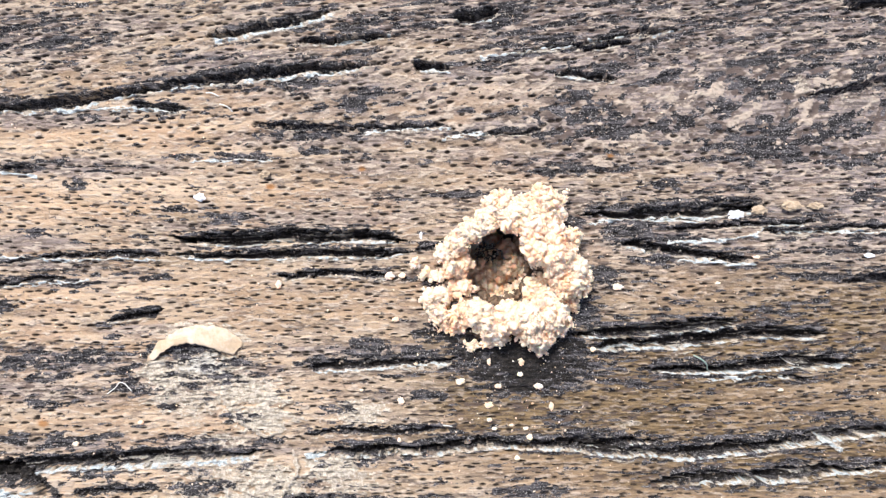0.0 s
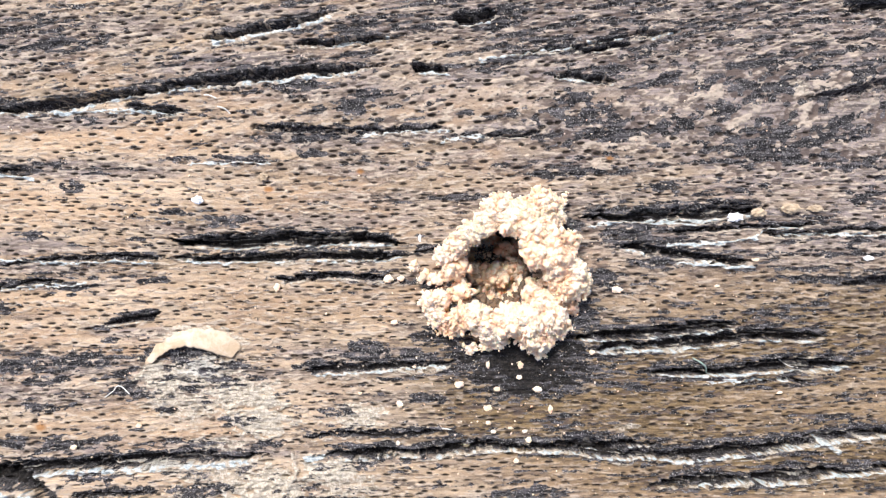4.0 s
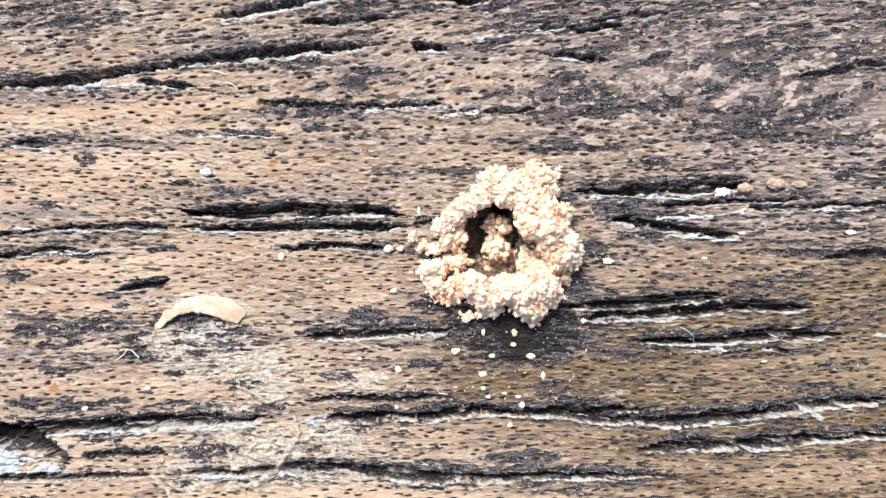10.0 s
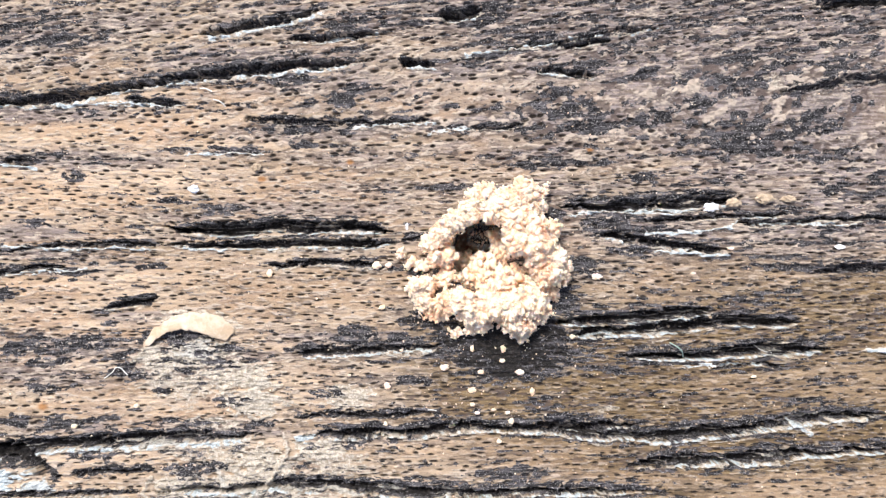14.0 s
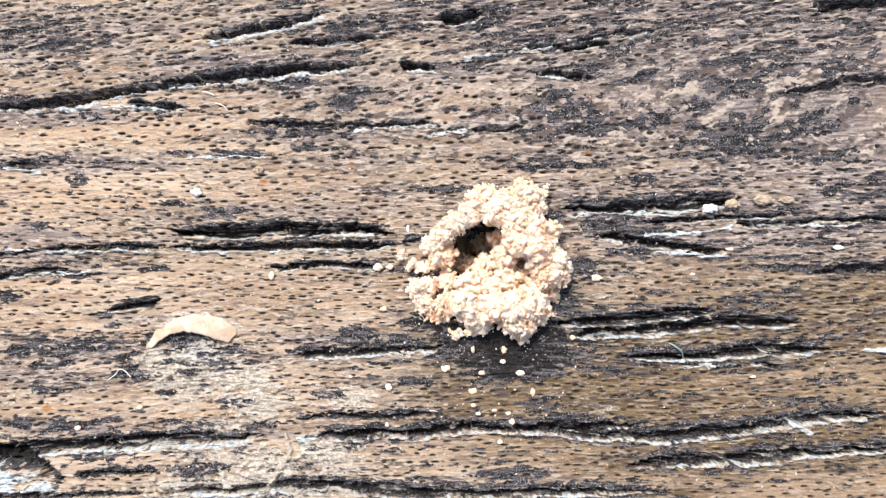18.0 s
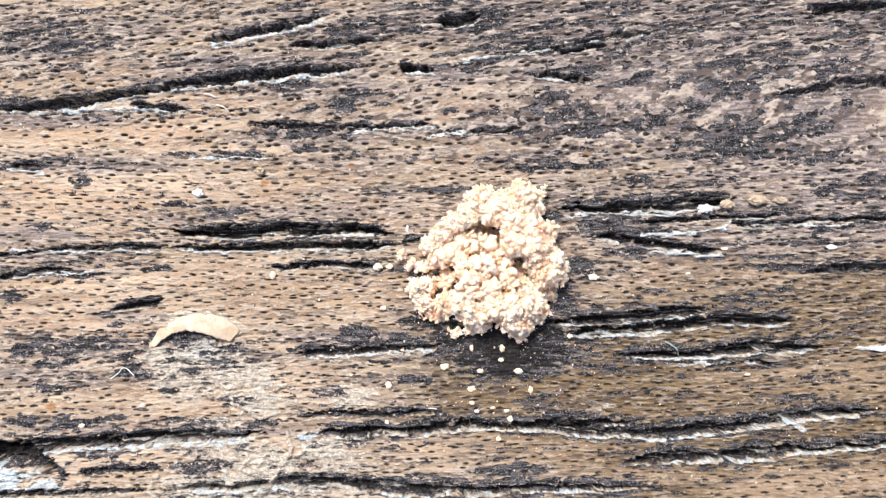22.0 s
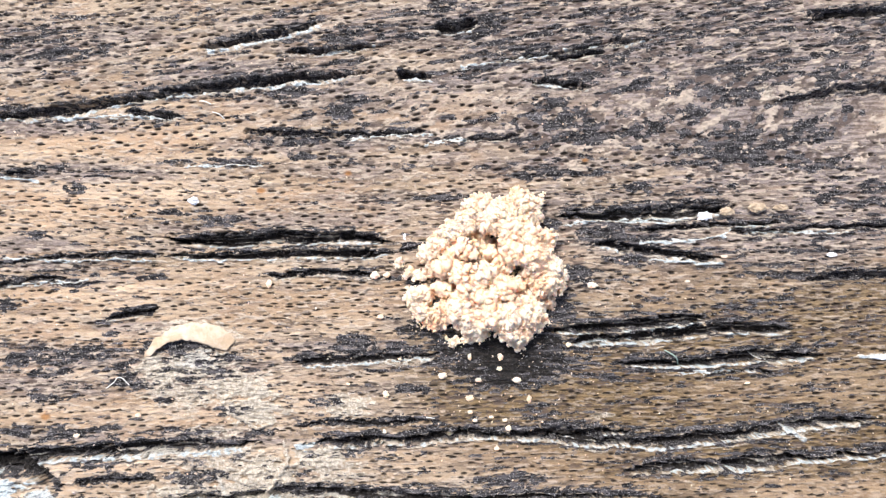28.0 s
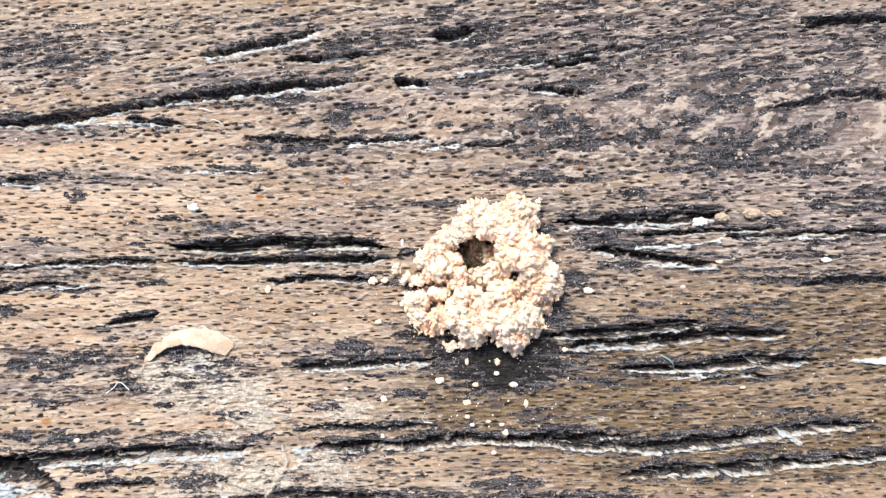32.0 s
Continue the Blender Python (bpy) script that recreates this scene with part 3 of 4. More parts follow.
# soft grey weathered patches
for u0, v0, ru0, rv0, k0 in (
    (60, 70, 130, 45, 0.8), (220, 45, 130, 28, 0.7), (90, 212, 170, 18, 0.8), (120, 295, 150, 20, 0.8), (240, 300, 80, 12, 0.7), (50, 432, 120, 18, 0.75), (60, 470, 130, 12, 0.7),
    (110, 640, 120, 26, 0.8), (50, 690, 90, 20, 0.7), (120, 785, 120, 16, 0.8), (450, 112, 230, 24, 0.85), (640, 165, 210, 22, 0.6), (560, 245, 180, 20, 0.7), (650, 292, 120, 20, 0.6),
    (560, 385, 220, 16, 0.6), (330, 400, 110, 9, 0.6), (330, 670, 150, 36, 0.6), (420, 790, 150, 16, 0.7), (720, 700, 90, 14, 0.7), (610, 620, 130, 18, 0.8), (130, 500, 90, 9, 0.6),
    (700, 345, 130, 14, 0.5), (240, 585, 90, 12, 0.7), (450, 655, 110, 14, 0.7),
):
    grey = np.maximum(grey, k0 * step(1.25, 0.45, np.hypot((GU - u0) / ru0, (GV - v0) / rv0) + 1.3 * (streak - 0.5) + 0.8 * (speck - 0.5)))
brown *= 1 - 0.5 * fresh
# the beetle's gallery, its wall blackened: stain and the hole's shade in one mask
HOLE = (885, 473)
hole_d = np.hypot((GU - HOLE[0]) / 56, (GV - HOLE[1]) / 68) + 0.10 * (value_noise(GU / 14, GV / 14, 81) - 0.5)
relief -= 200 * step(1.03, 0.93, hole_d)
mould_shade = np.maximum(mould_shade, step(1.06, 0.98, hole_d))
for field in (mould_shade, pale, grey, rust, pore, fleck, shred, fresh, brown):
    field *= near


def build_board():
    nu, nv = len(us), len(vs)
    co = np.stack([(GU - 784) * U, (441 - GV) * U, relief * U], -1).reshape(-1, 3)
    idx = np.arange(nu * nv).reshape(nu, nv)
    quads = np.stack([idx[:-1, :-1], idx[:-1, 1:], idx[1:, 1:], idx[1:, :-1]], -1).reshape(-1, 4)
    rim = np.concatenate([idx[0, :], idx[1:, -1], idx[-1, -2::-1], idx[-2:0:-1, 0]])
    low = co[rim].copy()
    low[:, 2] = -0.022
    base = len(co)
    n = len(rim)
    k = np.arange(n)
    skirt = np.stack([rim[k], base + k, base + (k + 1) % n, rim[(k + 1) % n]], -1)[:, ::-1]
    co = np.concatenate([co, low])
    faces = np.concatenate([quads, skirt])
    me = bpy.data.meshes.new("board")
    me.vertices.add(len(co))
    me.vertices.foreach_set("co", co.astype(np.float32).ravel())
    me.loops.add(faces.size)
    me.loops.foreach_set("vertex_index", faces.astype(np.int32).ravel())
    me.polygons.add(len(faces))
    me.polygons.foreach_set("loop_start", np.arange(0, faces.size, 4, dtype=np.int32))
    me.polygons.foreach_set("use_smooth", np.ones(len(faces), dtype=bool))
    me.update(calc_edges=True)
    for name, field in (("mould_shade", mould_shade), ("pale", pale), ("grey", grey), ("rust", rust), ("pore", pore), ("fleck", fleck), ("shred", shred), ("fresh", fresh), ("brown", brown)):
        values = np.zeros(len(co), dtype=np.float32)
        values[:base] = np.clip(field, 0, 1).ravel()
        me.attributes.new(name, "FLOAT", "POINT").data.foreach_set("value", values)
    me.materials.append(WOOD)
    return tagged(new("board", me), "weathered cracked brown wooden board with black mould and dark pores", "board", kind="structure")


build_board()

ground_mesh = bpy.data.meshes.new("ground")
ground_mesh.from_pydata([(-40, -40, -0.0221), (40, -40, -0.0221), (40, 40, -0.0221), (-40, 40, -0.0221)], [], [(0, 1, 2, 3)])
ground_mesh.materials.append(SOIL)
tagged(new("ground", ground_mesh), "bare brown soil under the wooden board", "ground", kind="structure")


def height_at(u, v):
    return float(relief[min(np.searchsorted(us, u), len(us) - 1), min(np.searchsorted(vs, v), len(vs) - 1)])


# ---- frass ----
def unit_grain(seed, level=1, rough=0.6):
    """A crumb of unit radius with an uneven surface, as arrays."""
    bm = bmesh.new()
    bmesh.ops.create_icosphere(bm, subdivisions=level, radius=1.0)
    off = Vector((seed * 3.1, seed * 1.7, seed * 2.3))
    stretch = Vector((1.0 + 0.35 * math.sin(seed), 1.0, 0.85 + 0.2 * math.cos(seed * 2)))
    for p in bm.verts:
        d = p.co.normalized()
        p.co = d * (1 + rough * noise.noise(d * 1.6 + off) + 0.6 * rough * noise.noise(d * 3.7 + off))
        p.co = Vector((p.co.x * stretch.x, p.co.y * stretch.y, p.co.z * stretch.z))
    bm.verts.index_update()
    co = np.array([tuple(p.co) for p in bm.verts])
    tri = np.array([[p.index for p in f.verts] for f in bm.faces])
    bm.free()
    return co, tri


KINDS = [unit_grain(k + 1, 1, 0.62) for k in range(12)]
FINE = [unit_grain(k + 21, 2, 0.72) for k in range(8)]
MOTES = [unit_grain(k + 41, 0, 0.6) for k in range(6)]


def turn_matrix(r):
    return np.array(Euler([r.uniform(0, 6.283) for _ in range(3)]).to_matrix())


def grain_mesh(name, spots, material, r, smooth=True, kinds=KINDS):
    """One mesh out of many crumbs: spots are (u, v, z, radius) in board units."""
    cos, tris, base = [], [], 0
    for u, v, z, size in spots:
        co, tri = kinds[r.integers(len(kinds))]
        p = (co @ turn_matrix(r).T) * size * U * r.uniform(0.78, 1.2, 3)
        cos.append(p + np.array(at(u, v, z)))
        tris.append(tri + base)
        base += len(co)
    me = bpy.data.meshes.new(name)
    me.from_pydata(np.concatenate(cos).tolist(), [], np.concatenate(tris).tolist())
    if smooth:
        me.shade_smooth()
    me.materials.append(material)
    return me


def crumb_size(r, big=1.0):
    return float(np.clip(3.9 * big * math.exp(0.40 * r.normal()), 1.8, 9.0))


def lobe_spots(lobes, r, fill=0.58):
    """Crumbs over heaped lobes (u, v, radius, top): rounded crumbs sit loosely on each lobe, and short chains of smaller ones stick out."""
    spots = []

    def add(p, size):
        p[2] = max(p[2], size * 0.6)
        if not any((p[0] - a) ** 2 + (p[1] - b) ** 2 + ((p[2] - t + c * 0.8) / 0.85) ** 2 < (c * 0.52) ** 2 for a, b, c, t in lobes):
            spots.append((*p, size))

    for u, v, rad, top in lobes:
        mid = np.array([u, v, top - rad * 0.8])
        for _ in range(max(5, int(fill * rad * rad))):
            d = r.normal(size=3)
            d /= np.linalg.norm(d)
            d[2] = abs(d[2]) * 1.3 - 0.4
            size = crumb_size(r)
            k = rad * r.uniform(0.60, 0.98) + 2.4 * r.normal()
            p = mid + d * np.array([k, k, 0.88 * k])
            add(p, size)
            if r.random() < 0.20:
                way = d + 0.55 * r.normal(size=3)
                way[2] = max(way[2], -0.15)
                way /= np.linalg.norm(way)
                q, s = p, size
                for _ in range(r.integers(1, 3)):
                    q = q + way * s * 1.05 + 0.8 * r.normal(size=3)
                    s = max(0.72 * s, 1.5)
                    add(q, s)
    return spots


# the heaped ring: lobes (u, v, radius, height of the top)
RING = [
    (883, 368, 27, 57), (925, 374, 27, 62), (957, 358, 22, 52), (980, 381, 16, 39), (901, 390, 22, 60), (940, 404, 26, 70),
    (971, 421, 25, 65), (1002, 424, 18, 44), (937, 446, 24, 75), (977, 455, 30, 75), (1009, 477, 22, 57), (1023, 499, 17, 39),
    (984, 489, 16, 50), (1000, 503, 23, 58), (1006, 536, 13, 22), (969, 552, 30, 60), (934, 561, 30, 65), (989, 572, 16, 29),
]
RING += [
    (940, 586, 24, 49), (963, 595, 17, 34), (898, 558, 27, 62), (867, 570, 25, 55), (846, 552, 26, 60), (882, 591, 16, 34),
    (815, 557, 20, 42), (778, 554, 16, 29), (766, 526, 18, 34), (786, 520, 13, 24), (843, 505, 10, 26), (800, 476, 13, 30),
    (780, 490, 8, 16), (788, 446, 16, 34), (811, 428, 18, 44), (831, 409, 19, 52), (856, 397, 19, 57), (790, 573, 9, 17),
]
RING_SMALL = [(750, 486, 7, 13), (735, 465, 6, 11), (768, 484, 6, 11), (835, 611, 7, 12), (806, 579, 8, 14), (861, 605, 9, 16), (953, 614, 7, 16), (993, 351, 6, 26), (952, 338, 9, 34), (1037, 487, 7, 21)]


def part(name, me, parent, label="", kind=""):
    ob = new(name, me)
    ob.parent = parent
    return tagged(ob, label, kind=kind)


def frass_mound():
    r = np.random.default_rng(3)
    mound = tagged(new("frass_mound"), "ring-shaped heap of fresh cream sawdust crumbs round a bore hole", "sawdust heap")
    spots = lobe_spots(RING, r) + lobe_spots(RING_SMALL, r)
    spots = [s for s in spots if math.hypot((s[0] - 880) / 53, (s[1] - 474) / 66) > 1 and math.hypot((s[0] - 947) / 17, (s[1] - 479) / 14) > 1]
    # a low inner slope where the heap has slid into the hole
    for _ in range(300):
        u, v = r.uniform(925, 985), r.uniform(462, 540)
        if math.hypot((u - 948) / 15, (v - 480) / 13) > 1 and math.hypot((u - 883) / 56, (v - 475) / 68) > 0.97:
            spots.append((u, v, 3 + 0.42 * max(u - 940, 0) + r.uniform(-2, 5), crumb_size(r)))
    # sparse crumbs in the thin side of the ring
    for _ in range(34):
        spots.append((r.normal(816, 13), r.normal(508, 10), r.uniform(1, 9), crumb_size(r)))
    # a thin scatter round the foot of the heap
    for _ in range(420):
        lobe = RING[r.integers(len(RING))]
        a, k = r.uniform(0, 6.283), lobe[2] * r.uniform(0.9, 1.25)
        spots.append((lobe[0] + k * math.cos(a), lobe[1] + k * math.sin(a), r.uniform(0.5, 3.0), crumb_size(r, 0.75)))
    spots = [s for s in spots if not (math.hypot((s[0] - 883) / 53, (s[1] - 475) / 65) < 1 and s[2] < 12)]
    # the topmost crumbs are objects of their own
    spots.sort(key=lambda s: -s[2])
    meshes = []
    for k, (co, tri) in enumerate(FINE):
        me = bpy.data.meshes.new("crumb")
        me.from_pydata((co * U * 5.2).tolist(), [], tri.tolist())
        me.shade_smooth()
        me.materials.append(FRASS)
        meshes.append(me)
    top = spots[0:900:3]
    rest = [s for i, s in enumerate(spots) if not (i < 900 and i % 3 == 0)]
    for s in top:
        ob = part("crumb", meshes[r.integers(len(meshes))], mound)
        k = s[3] / 5.0
        ob.matrix_basis = Matrix.LocRotScale(at(*s[:3]), Euler([r.uniform(0, 6.28) for _ in range(3)]), (k, k, k))
    part("packed_frass", grain_mesh("packed_frass", rest, FRASS, r), mound, "packed small cream sawdust crumbs", "stuff")
    dust = []
    for s in spots:
        for _ in range(2):
            d = r.normal(size=3)
            d *= (s[3] * r.uniform(0.9, 1.5)) / np.linalg.norm(d)
            dust.append((s[0] + d[0], s[1] + d[1], max(s[2] + abs(d[2]), 1.0), r.uniform(0.8, 1.9)))
    part("fine_dust", grain_mesh("fine_dust", dust, FRASS, r, True, MOTES), mound, "fine powdery sawdust on the crumbs", "stuff")
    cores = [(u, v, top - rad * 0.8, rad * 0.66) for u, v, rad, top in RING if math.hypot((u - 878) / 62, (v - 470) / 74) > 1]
    for spot in cores:
        part("packed_lump", grain_mesh("packed_lump", [spot], FRASS, r, True, FINE), mound, "packed inside of the heap")


frass_mound()

# ---- frass that the beetle pushes up from the hole: clumps which rise and sink ----
LEVELS = {"D": -165.0, "M": -104.0, "N": -66.0, "L": -22.0, "K": 4.0, "U": 30.0, "H": 47.0}
TIMES = [0, 3.5, 5.5, 6.5, 7, 7.5, 8.5, 9, 9.5, 10, 11.5, 12, 12.5, 13.5, 14, 14.5, 17.5, 18, 18.5, 19, 19.5, 20, 20.5, 21, 21.5, 22, 22.5, 23, 24, 25.5, 27.5, 29, 30, 30.5, 31, 31.5, 32]
CLUMPS = [
    ((884, 420), 19, "D" * 24 + "NLNLDDKKNMNMN"),
    ((857, 438), 21, "D" * 19 + "NNDNLUULUHHHHLMNNM"),
    ((889, 450), 22, "DDDDMMMMLLNMMMMNMMNLLLUUUULLULUUNMNMN"),
    ((850, 482), 22, "MNDDNNNMNDMNLUNMDNNUUMUUUUUUHHHHHUUUU"),
    ((886, 488), 23, "MNMMNLLMLLLMUULNMLLUUNUHHHHHHHHHULLNL"),
    ((918, 472), 21, "NNNNNNNNNMNNLLLU" + "U" * 12 + "LLUUUUUUU"),
    ((862, 520), 22, "MMMMLUUNNMNLUULNNUUUUN" + "H" * 15),
    ((894, 524), 23, "MMMMUUUNNNLLUUUUUUUUUU" + "H" * 15),
    ((926, 510), 22, "MMMMLLLNNNNLUUUUUUUUUU" + "H" * 15),
    ((914, 440), 15, "MMMMMMMMMMMMNNLLLLLLLLLLLLLLNNLLLLLLL"),
    ((815, 470), 18, "K" * 23 + "UUUUUHHHHHHHHH"),
    ((836, 455), 17, "D" * 22 + "NLLULLUUUUULULU"),
    ((905, 548), 18, "K" * 12 + "U" * 10 + "H" * 15),
    ((950, 500), 16, "K" * 30 + "U" * 7),
    ((818, 510), 13, "K" * 17 + "KKKKKKKKKUUUUUUUUUUU"),
]


CRUMB_MESHES = []
for co0, tri0 in FINE:
    me0 = bpy.data.meshes.new("crumb")
    me0.from_pydata((co0 * U * 5.2).tolist(), [], tri0.tolist())
    me0.shade_smooth()
    me0.materials.append(FRASS_PUSHED)
    CRUMB_MESHES.append(me0)


def pushed_clump(rad, seed):
    r = np.random.default_rng(seed)
    clump = tagged(new("pushed_clump"), "loose clump of cream sawdust crumbs pushed up in the hole", "sawdust clump", "sawdust pushed up by the beetle")
    spots = []
    for _ in range(int(0.34 * rad * rad)):
        d = r.normal(size=3)
        d *= rad * r.uniform(0.35, 1.15) / np.linalg.norm(d)
        spots.append((784 + d[0], 441 + d[1], d[2] * 0.75, crumb_size(r, 1.12)))
    spots.sort(key=lambda s: -s[2] - 2 * s[3])
    for s in spots[:24]:
        ob = part("crumb", CRUMB_MESHES[r.integers(len(CRUMB_MESHES))], clump)
        k = s[3] / 5.0
        ob.matrix_basis = Matrix.LocRotScale(at(*s[:3]), Euler([r.uniform(0, 6.28) for _ in range(3)]), (k, k, k))
    part("packed_frass", grain_mesh("packed_frass", spots[24:], FRASS_PUSHED, r), clump, "packed small cream sawdust crumbs", "stuff")
    return clump


clump_obs = [pushed_clump(rad, 100 + k) for k, (p, rad, _) in enumerate(CLUMPS)]


def gallery_floor():
    r = np.random.default_rng(55)
    spots = []
    # a slope of frass that rises from the deep upper left towards the lower right
    for _ in range(900):
        a, k = r.uniform(0, 6.283), math.sqrt(r.random())
        du, dv = k * math.cos(a), k * math.sin(a)
        side = 0.80 * du + 0.60 * dv
        if side < -0.2 and r.random() < 0.75:
            continue
        spots.append((HOLE[0] + 55 * du, HOLE[1] + 66 * dv, -190 + 135 * max(side, 0) ** 1.3 + r.uniform(-9, 9), crumb_size(r, 1.15)))
    for _ in range(900):
        a, k = r.uniform(0, 6.283), r.uniform(0.9, 1.0)
        du, dv = k * math.cos(a), k * math.sin(a)
        if 0.80 * du + 0.60 * dv < 0.05 + r.uniform(-0.15, 0.15):
            continue
        spots.append((HOLE[0] + 55 * du, HOLE[1] + 66 * dv, r.uniform(-110, 0), crumb_size(r)))
    fallen = []
    for _ in range(150):
        a, k = r.uniform(-0.35, 1.6), math.sqrt(r.uniform(0.55, 0.98))
        du, dv = k * math.cos(a), k * math.sin(a)
        fallen.append((HOLE[0] + 55 * du, HOLE[1] + 66 * dv, -182 + 135 * max(0.80 * du + 0.60 * dv, 0) ** 1.3 + r.uniform(-2, 9), crumb_size(r, 1.1)))
    tagged(new("fallen_frass", grain_mesh("fallen_frass", fallen, FRASS_PUSHED, r)), "cream sawdust crumbs that slid down into the hole", "sawdust", kind="stuff")
    tagged(new("gallery_frass", grain_mesh("gallery_frass", spots, FRASS_DEEP, r)), "brown sawdust lining the floor of the bore hole, darkened for shade", "sawdust", kind="stuff")


gallery_floor()


# ---- the beetle ----
def mesh_from(name, co, faces, material, smooth=True):
    me = bpy.data.meshes.new(name)
    me.from_pydata([tuple(p) for p in co], [], [tuple(f) for f in faces])
    if smooth:
        me.shade_smooth()
    me.materials.append(material)
    return me


def dome(rx, ry, rz, a0, a1, rings=10, segs=14):
    """Part of an ellipsoid between two azimuths, in board units, closed towards its pole."""
    co, faces = [], []
    for i in range(rings + 1):
        th = math.pi * i / rings
        for j in range(segs + 1):
            ph = a0 + (a1 - a0) * j / segs
            co.append((rx * U * math.sin(th) * math.cos(ph), ry * U * math.sin(th) * math.sin(ph), rz * U * math.cos(th)))
    for i in range(rings):
        for j in range(segs):
            a = i * (segs + 1) + j
            faces.append((a, a + segs + 1, a + segs + 2, a + 1))
    return co, faces


def bore_beetle():
    r = np.random.default_rng(8)
    ob = tagged(new("bore_beetle"), "dark bristly wood-boring beetle backing out of its hole", "beetle")
    co, faces = dome(27, 22, 55, 0, 2 * math.pi, 12, 20)
    part("abdomen", mesh_from("abdomen", co, faces, SHELL), ob)
    for side in (0, 1):
        a = math.pi * side - math.pi / 2
        co, faces = dome(30, 25, 58, a + 0.05, a + math.pi - 0.05, 12, 14)
        part("wing_case", mesh_from("wing_case", co, faces, SHELL), ob)
    co, faces = [], []
    for _ in range(420):
        d = r.normal(size=3)
        d /= np.linalg.norm(d)
        d[2] = abs(d[2])
        p = d * np.array([30, 25, 58])
        tip = p + d * r.uniform(6, 12) + r.normal(size=3) * 3.5
        b = len(co)
        s = np.cross(d, [0.3, 0.5, 0.8])
        s /= np.linalg.norm(s)
        q = np.cross(d, s)
        co += [tuple((p + 0.7 * s) * U), tuple((p - 0.35 * s + 0.6 * q) * U), tuple((p - 0.35 * s - 0.6 * q) * U), tuple(tip * U)]
        faces += [(b, b + 1, b + 3), (b + 1, b + 2, b + 3), (b + 2, b, b + 3)]
    part("bristles", mesh_from("bristles", co, faces, BRISTLE, False), ob, "pale short bristles", "stuff")
    spots = []
    for _ in range(190):
        d = r.normal(size=3)
        d /= np.linalg.norm(d)
        p = d * np.array([31, 26, 59])
        spots.append((784 + p[0], 441 - p[1], abs(p[2]), r.uniform(1.4, 3.4)))
    part("clinging_dust", grain_mesh("clinging_dust", spots, FRASS, r), ob, "cream sawdust clinging to the back", "stuff")
    return ob


beetle = bore_beetle()


# ---- loose crumbs and chips on the board ----
def loose(name, label, category, group, material, spec, seed, level=3, flat=0.75):
    u, v, ru, rv = spec
    if name == "frass_crumb":
        ru, rv = 0.74 * ru, 0.74 * rv
    bm = bmesh.new()
    bmesh.ops.create_icosphere(bm, subdivisions=level, radius=1.0)
    off = Vector((seed * 1.3, seed * 2.9, seed * 0.7))
    rz = min(ru, rv) * flat
    for p in bm.verts:
        d = p.co.normalized()
        k = 0.75 + 0.40 * noise.noise(d * 1.3 + off) + 0.85 * abs(noise.noise(d * 2.6 + off)) + 0.35 * abs(noise.noise(d * 6.0 + off))
        p.co = Vector((d.x * ru, d.y * rv, d.z * rz)) * k * U
    me = bpy.data.meshes.new(name)
    bm.to_mesh(me)
    bm.free()
    me.materials.append(material)
    ob = tagged(new(name, me), label, category, group)
    low = min(p.co.z for p in me.vertices)
    ob.location = at(u, v, height_at(u, v) - 0.8) - Vector((0, 0, low))
    return ob


for k, spec in enumerate((
    (494, 503, 7, 8), (700, 565, 7, 6), (690, 488, 10, 9), (712, 487, 8, 6), (881, 683, 7, 5), (815, 674, 10, 7), (710, 709, 7, 8), (707, 779, 5, 5),
    (865, 716, 9, 7), (866, 742, 6, 5), (922, 640, 6, 8), (920, 662, 7, 5), (953, 683, 10, 7), (975, 718, 5, 9), (930, 757, 6, 4), (937, 773, 7, 6),
)):
    loose("frass_crumb", "small cream sawdust crumb lying loose on the board", "crumb", "loose crumbs on the board", FRASS, spec, k + 1)
for k, spec in enumerate((
    (828, 789, 8, 6), (915, 810, 6, 5), (875, 758, 6, 4), (1048, 617, 7, 5), (833, 617, 8, 7), (865, 640, 4, 8), (735, 645, 4, 3), (1338, 455, 8, 4),
    (1270, 501, 6, 3), (250, 747, 6, 5), (135, 785, 7, 5), (905, 752, 6, 3), (1093, 508, 12, 7), (1215, 370, 6, 4), (1380, 690, 6, 3), (640, 690, 4, 3),
)):
    loose("frass_crumb", "small cream sawdust crumb lying loose on the board", "crumb", "loose crumbs on the board", FRASS, spec, k + 31)
for k, spec in enumerate(((1340, 372, 12, 7), (1395, 365, 16, 9), (1440, 365, 12, 6), (470, 310, 8, 7))):
    loose("wood_chip", "dull tan wood chip lying on the board", "chip", "tan chips on the board", CHIP_TAN, spec, k + 61)
for k, spec in enumerate(((1300, 380, 12, 7), (355, 350, 8, 7), (1537, 452, 8, 4), (1640, 642, 26, 5), (745, 416, 2.5, 6), (330, 146, 5, 3))):
    loose("white_chip", "small bluish-white mineral chip lying on the board", "chip", "white chips on the board", CHIP_WHITE, spec, k + 71, 3, 0.6)


def tiny_specks():
    """Dust too fine to count, strewn thinly over the board."""
    r = np.random.default_rng(91)
    spots = []
    for _ in range(700):
        u, v = r.uniform(-40, 1680), r.uniform(-40, 990)
        if r.random() < 0.2:
            u, v = r.normal(880, 130), r.normal(650, 110)
        s = r.uniform(0.6, 1.9)
        spots.append((u, v, height_at(u, v) + 0.4 * s, s))
    tagged(new("wood_dust", grain_mesh("wood_dust", spots, FRASS, r)), "fine pale sawdust specks strewn over the board", "dust", kind="stuff")


tiny_specks()


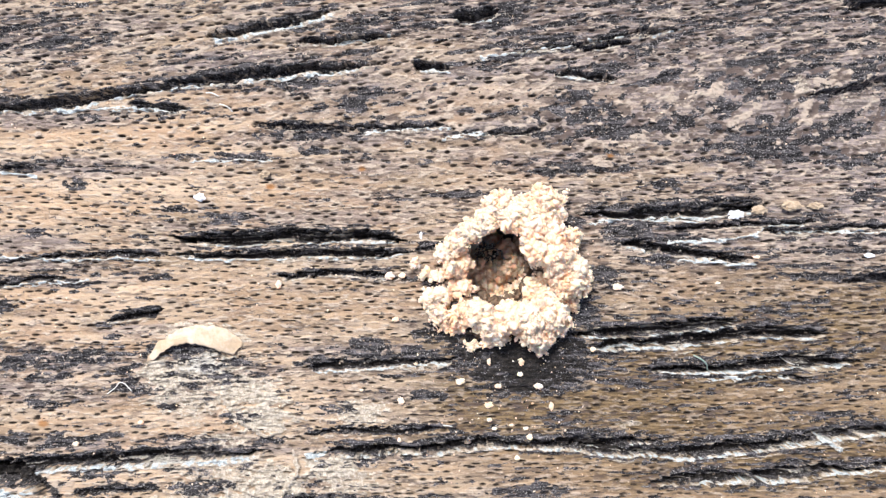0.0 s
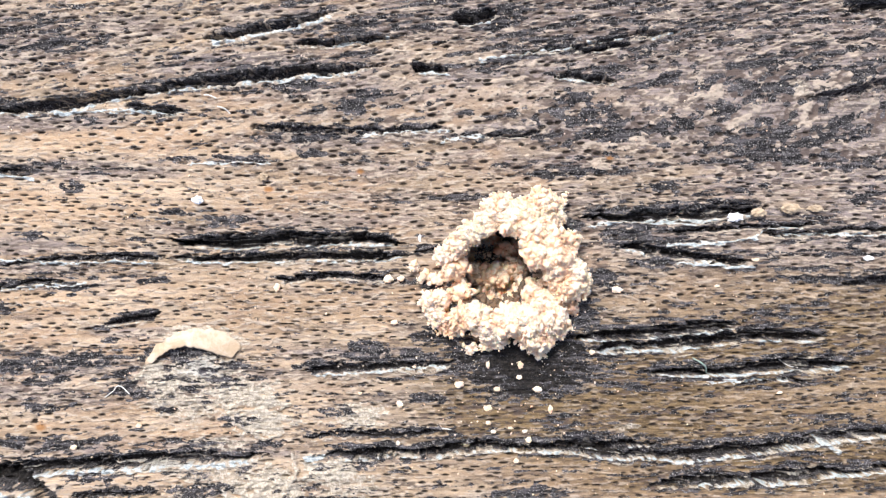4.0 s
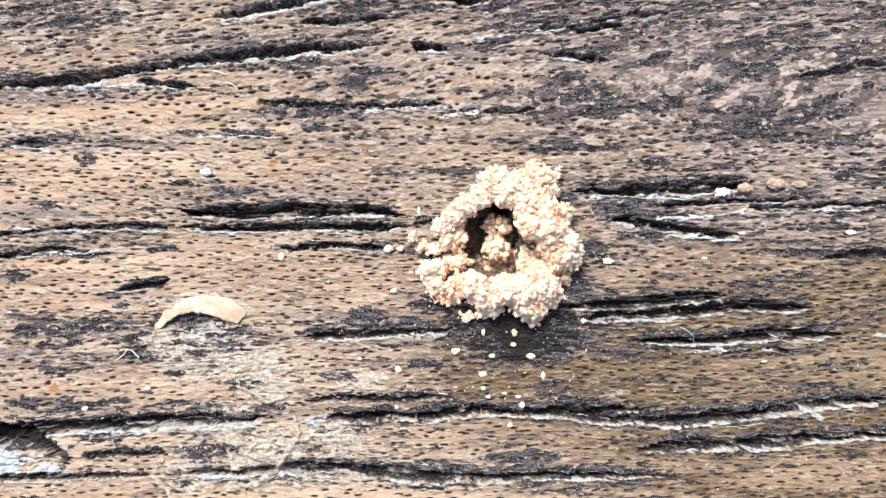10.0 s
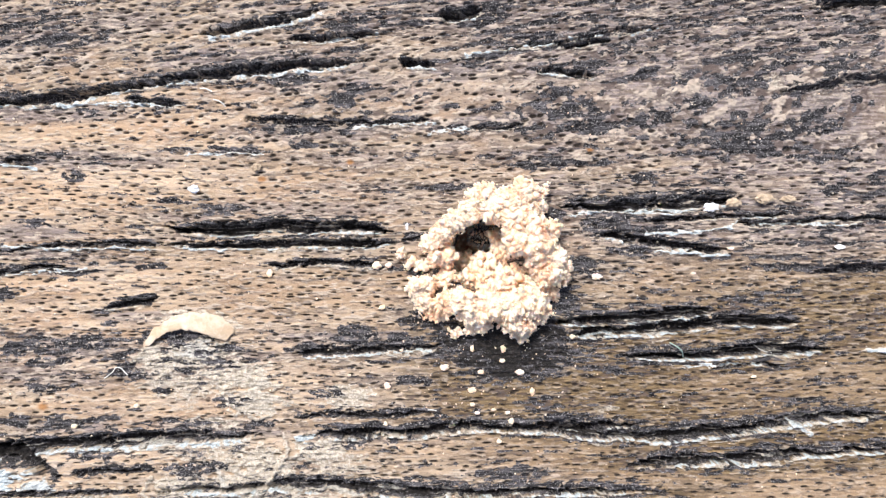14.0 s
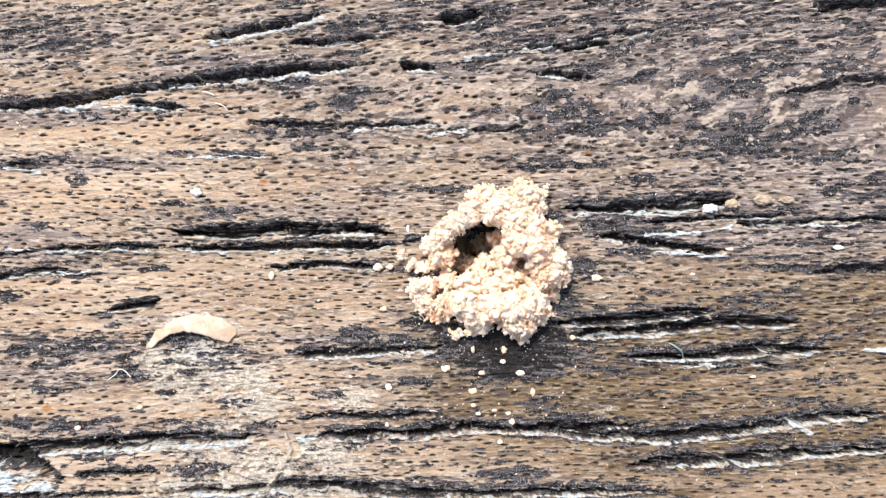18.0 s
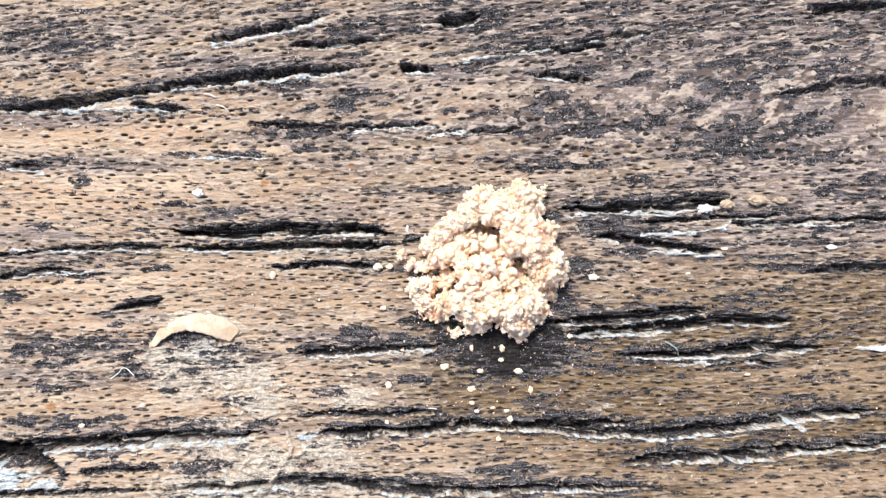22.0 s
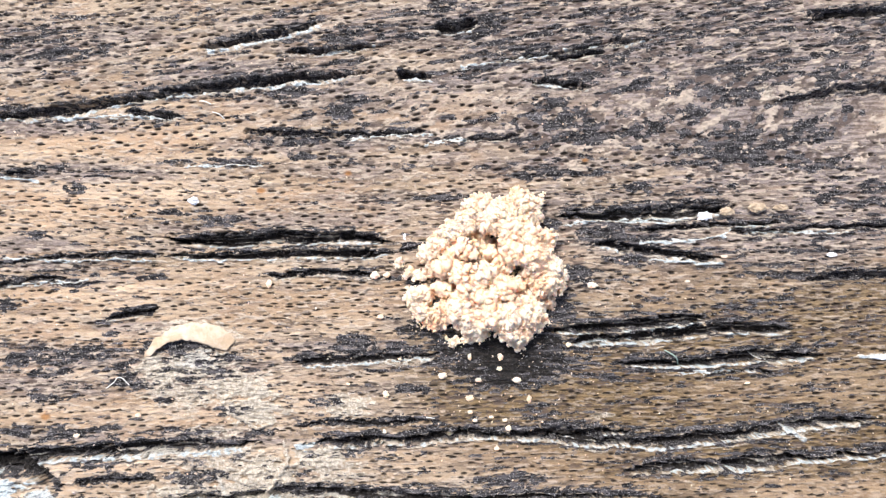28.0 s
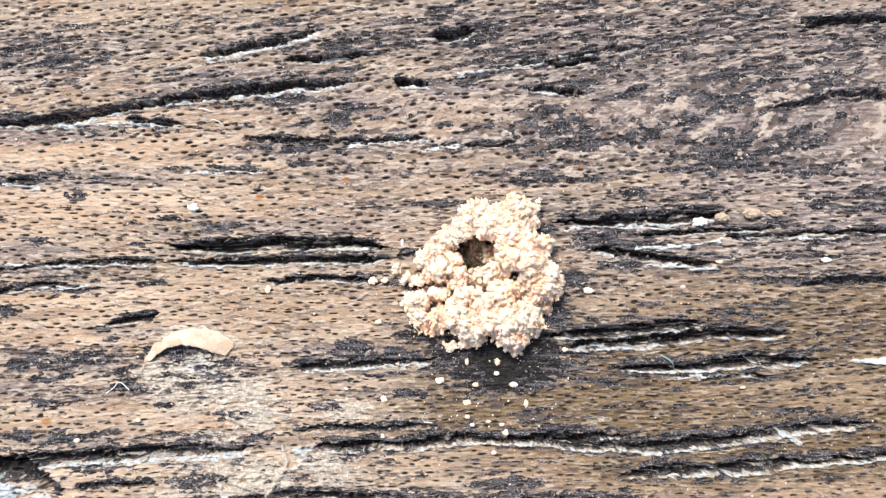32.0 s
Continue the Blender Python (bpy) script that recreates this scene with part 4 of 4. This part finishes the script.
# ---- the peeled splinter ----
def splinter():
    n, m = 44, 12
    top, low = [], []
    for i in range(n + 1):
        t = i / n
        u = 262 + 168 * t
        arch = math.sin(math.pi * t) ** 0.55
        v_up = float(np.interp(u, (262, 280, 300, 320, 345, 370, 395, 415, 430), (630, 606, 592, 582, 575, 577, 579, 591, 606)))
        v_lip = float(np.interp(u, (262, 275, 295, 310, 330, 350, 375, 395, 415, 430), (640, 636, 619, 611, 606, 607, 613, 622, 626, 612)))
        v_up += 7.0 * noise.noise(Vector((t * 14, 1, 0))) + 5.0 * noise.noise(Vector((t * 44, 1, 0)))
        v_lip = max(v_lip + 3.5 * noise.noise(Vector((t * 17, 2, 4))) + 2.5 * noise.noise(Vector((t * 45, 2, 4))), v_up + 2)
        for j in range(m + 1):
            k = j / m
            v = v_up + (v_lip - v_up) * k
            z = 0.5 + (3 + 11 * arch) * math.sin(0.5 * math.pi * k ** 0.7) + 1.3 * noise.noise(Vector((u / 4, v / 3, 0))) + 2.2 * noise.noise(Vector((u / 26, v / 12, 7)))
            top.append(at(u, v, z))
            low.append(at(u, v - 1.0, z - 1.5 - 3.0 * k))
    faces = []
    w, base = m + 1, (n + 1) * (m + 1)
    for i in range(n):
        for j in range(m):
            a = i * w + j
            faces += [(a, a + 1, a + w + 1, a + w), (base + a, base + a + w, base + a + w + 1, base + a + 1)]
        a = i * w + m
        faces.append((a, base + a, base + a + w, a + w))
        a = i * w
        faces.append((a, a + w, base + a + w, base + a))
    for j in range(m):
        a, b = j, n * w + j
        faces += [(a, base + a, base + a + 1, a + 1), (b, b + 1, base + b + 1, base + b)]
    tagged(new("splinter", mesh_from("splinter", top + low, faces, FLAKE)), "curled pale cream wood splinter peeling off the board", "splinter")


splinter()


# ---- stray fibres ----
def fibre(points, radius, material, label):
    curve = bpy.data.curves.new("fibre", "CURVE")
    curve.dimensions, curve.bevel_depth, curve.bevel_resolution, curve.resolution_u = "3D", radius * U, 1, 6
    line = curve.splines.new("BEZIER")
    line.bezier_points.add(len(points) - 1)
    for p, (u, v, z) in zip(line.bezier_points, points):
        p.co = at(u, v, height_at(u, v) + z)
        p.handle_left_type = p.handle_right_type = "AUTO"
    curve.materials.append(material)
    tagged(new("fibre", curve), label, "fibre", "stray fibres on the board")


WHITE_LABEL = "thin pale fibre lying across the board"
fibre([(1226, 628, 3), (1242, 638, 9), (1256, 657, 3)], 1.3, FIBRE_GREEN, "thin green fibre lying over a dark crack")
fibre([(190, 697, 2), (205, 686, 6), (216, 676, 7), (235, 690, 3)], 0.9, FIBRE, WHITE_LABEL)
fibre([(366, 165, 3), (376, 166, 7), (388, 171, 3)], 1.3, FIBRE, WHITE_LABEL)
fibre([(390, 185, 3), (404, 190, 7), (412, 198, 2)], 1.1, FIBRE, WHITE_LABEL)
fibre([(1395, 636, 3), (1408, 646, 8), (1425, 650, 3)], 0.9, FIBRE, WHITE_LABEL)
fibre([(778, 756, 2), (792, 752, 5), (800, 754, 2)], 1.0, FIBRE, WHITE_LABEL)


# ---- what moves ----
def motions():
    for k, (ob, ((u, v), rad, states)) in enumerate(zip(clump_obs, CLUMPS)):
        r = np.random.default_rng(300 + k)
        rows, spin = [], np.zeros(3)
        for t, s in zip(TIMES, states):
            spin = spin * 0.6 + r.uniform(-22, 22, 3)
            p = at(u + r.uniform(-3, 3), v + r.uniform(-3, 3), LEVELS[s] + r.uniform(-4, 4))
            rows.append((t, pose(p.x, p.y, p.z, *spin)))
        walk(ob, rows)
    low, high = -170, -44
    rows = []
    for t, u, v, z, turn in (
        (0, 872, 448, low, 0), (6.6, 872, 448, low, 0), (7.0, 872, 446, high - 8, 6), (7.5, 870, 456, high + 6, 10), (8.0, 872, 462, high + 8, 4), (8.6, 872, 458, high, -6),
        (9.1, 874, 450, low, -8), (12.2, 890, 432, low, 0), (12.6, 892, 430, high, 4), (13.5, 890, 428, high + 2, 12), (14.2, 890, 430, low + 30, 8), (15.0, 886, 430, low, 8),
        (18.6, 884, 424, low, 0), (19.0, 884, 420, high - 10, 6), (19.5, 884, 424, low, 0), (32, 884, 440, low, 0),
    ):
        p = at(u, v, z)
        rows.append((t, pose(p.x, p.y, p.z, 8, 4, turn)))
    walk(beetle, rows)


motions()
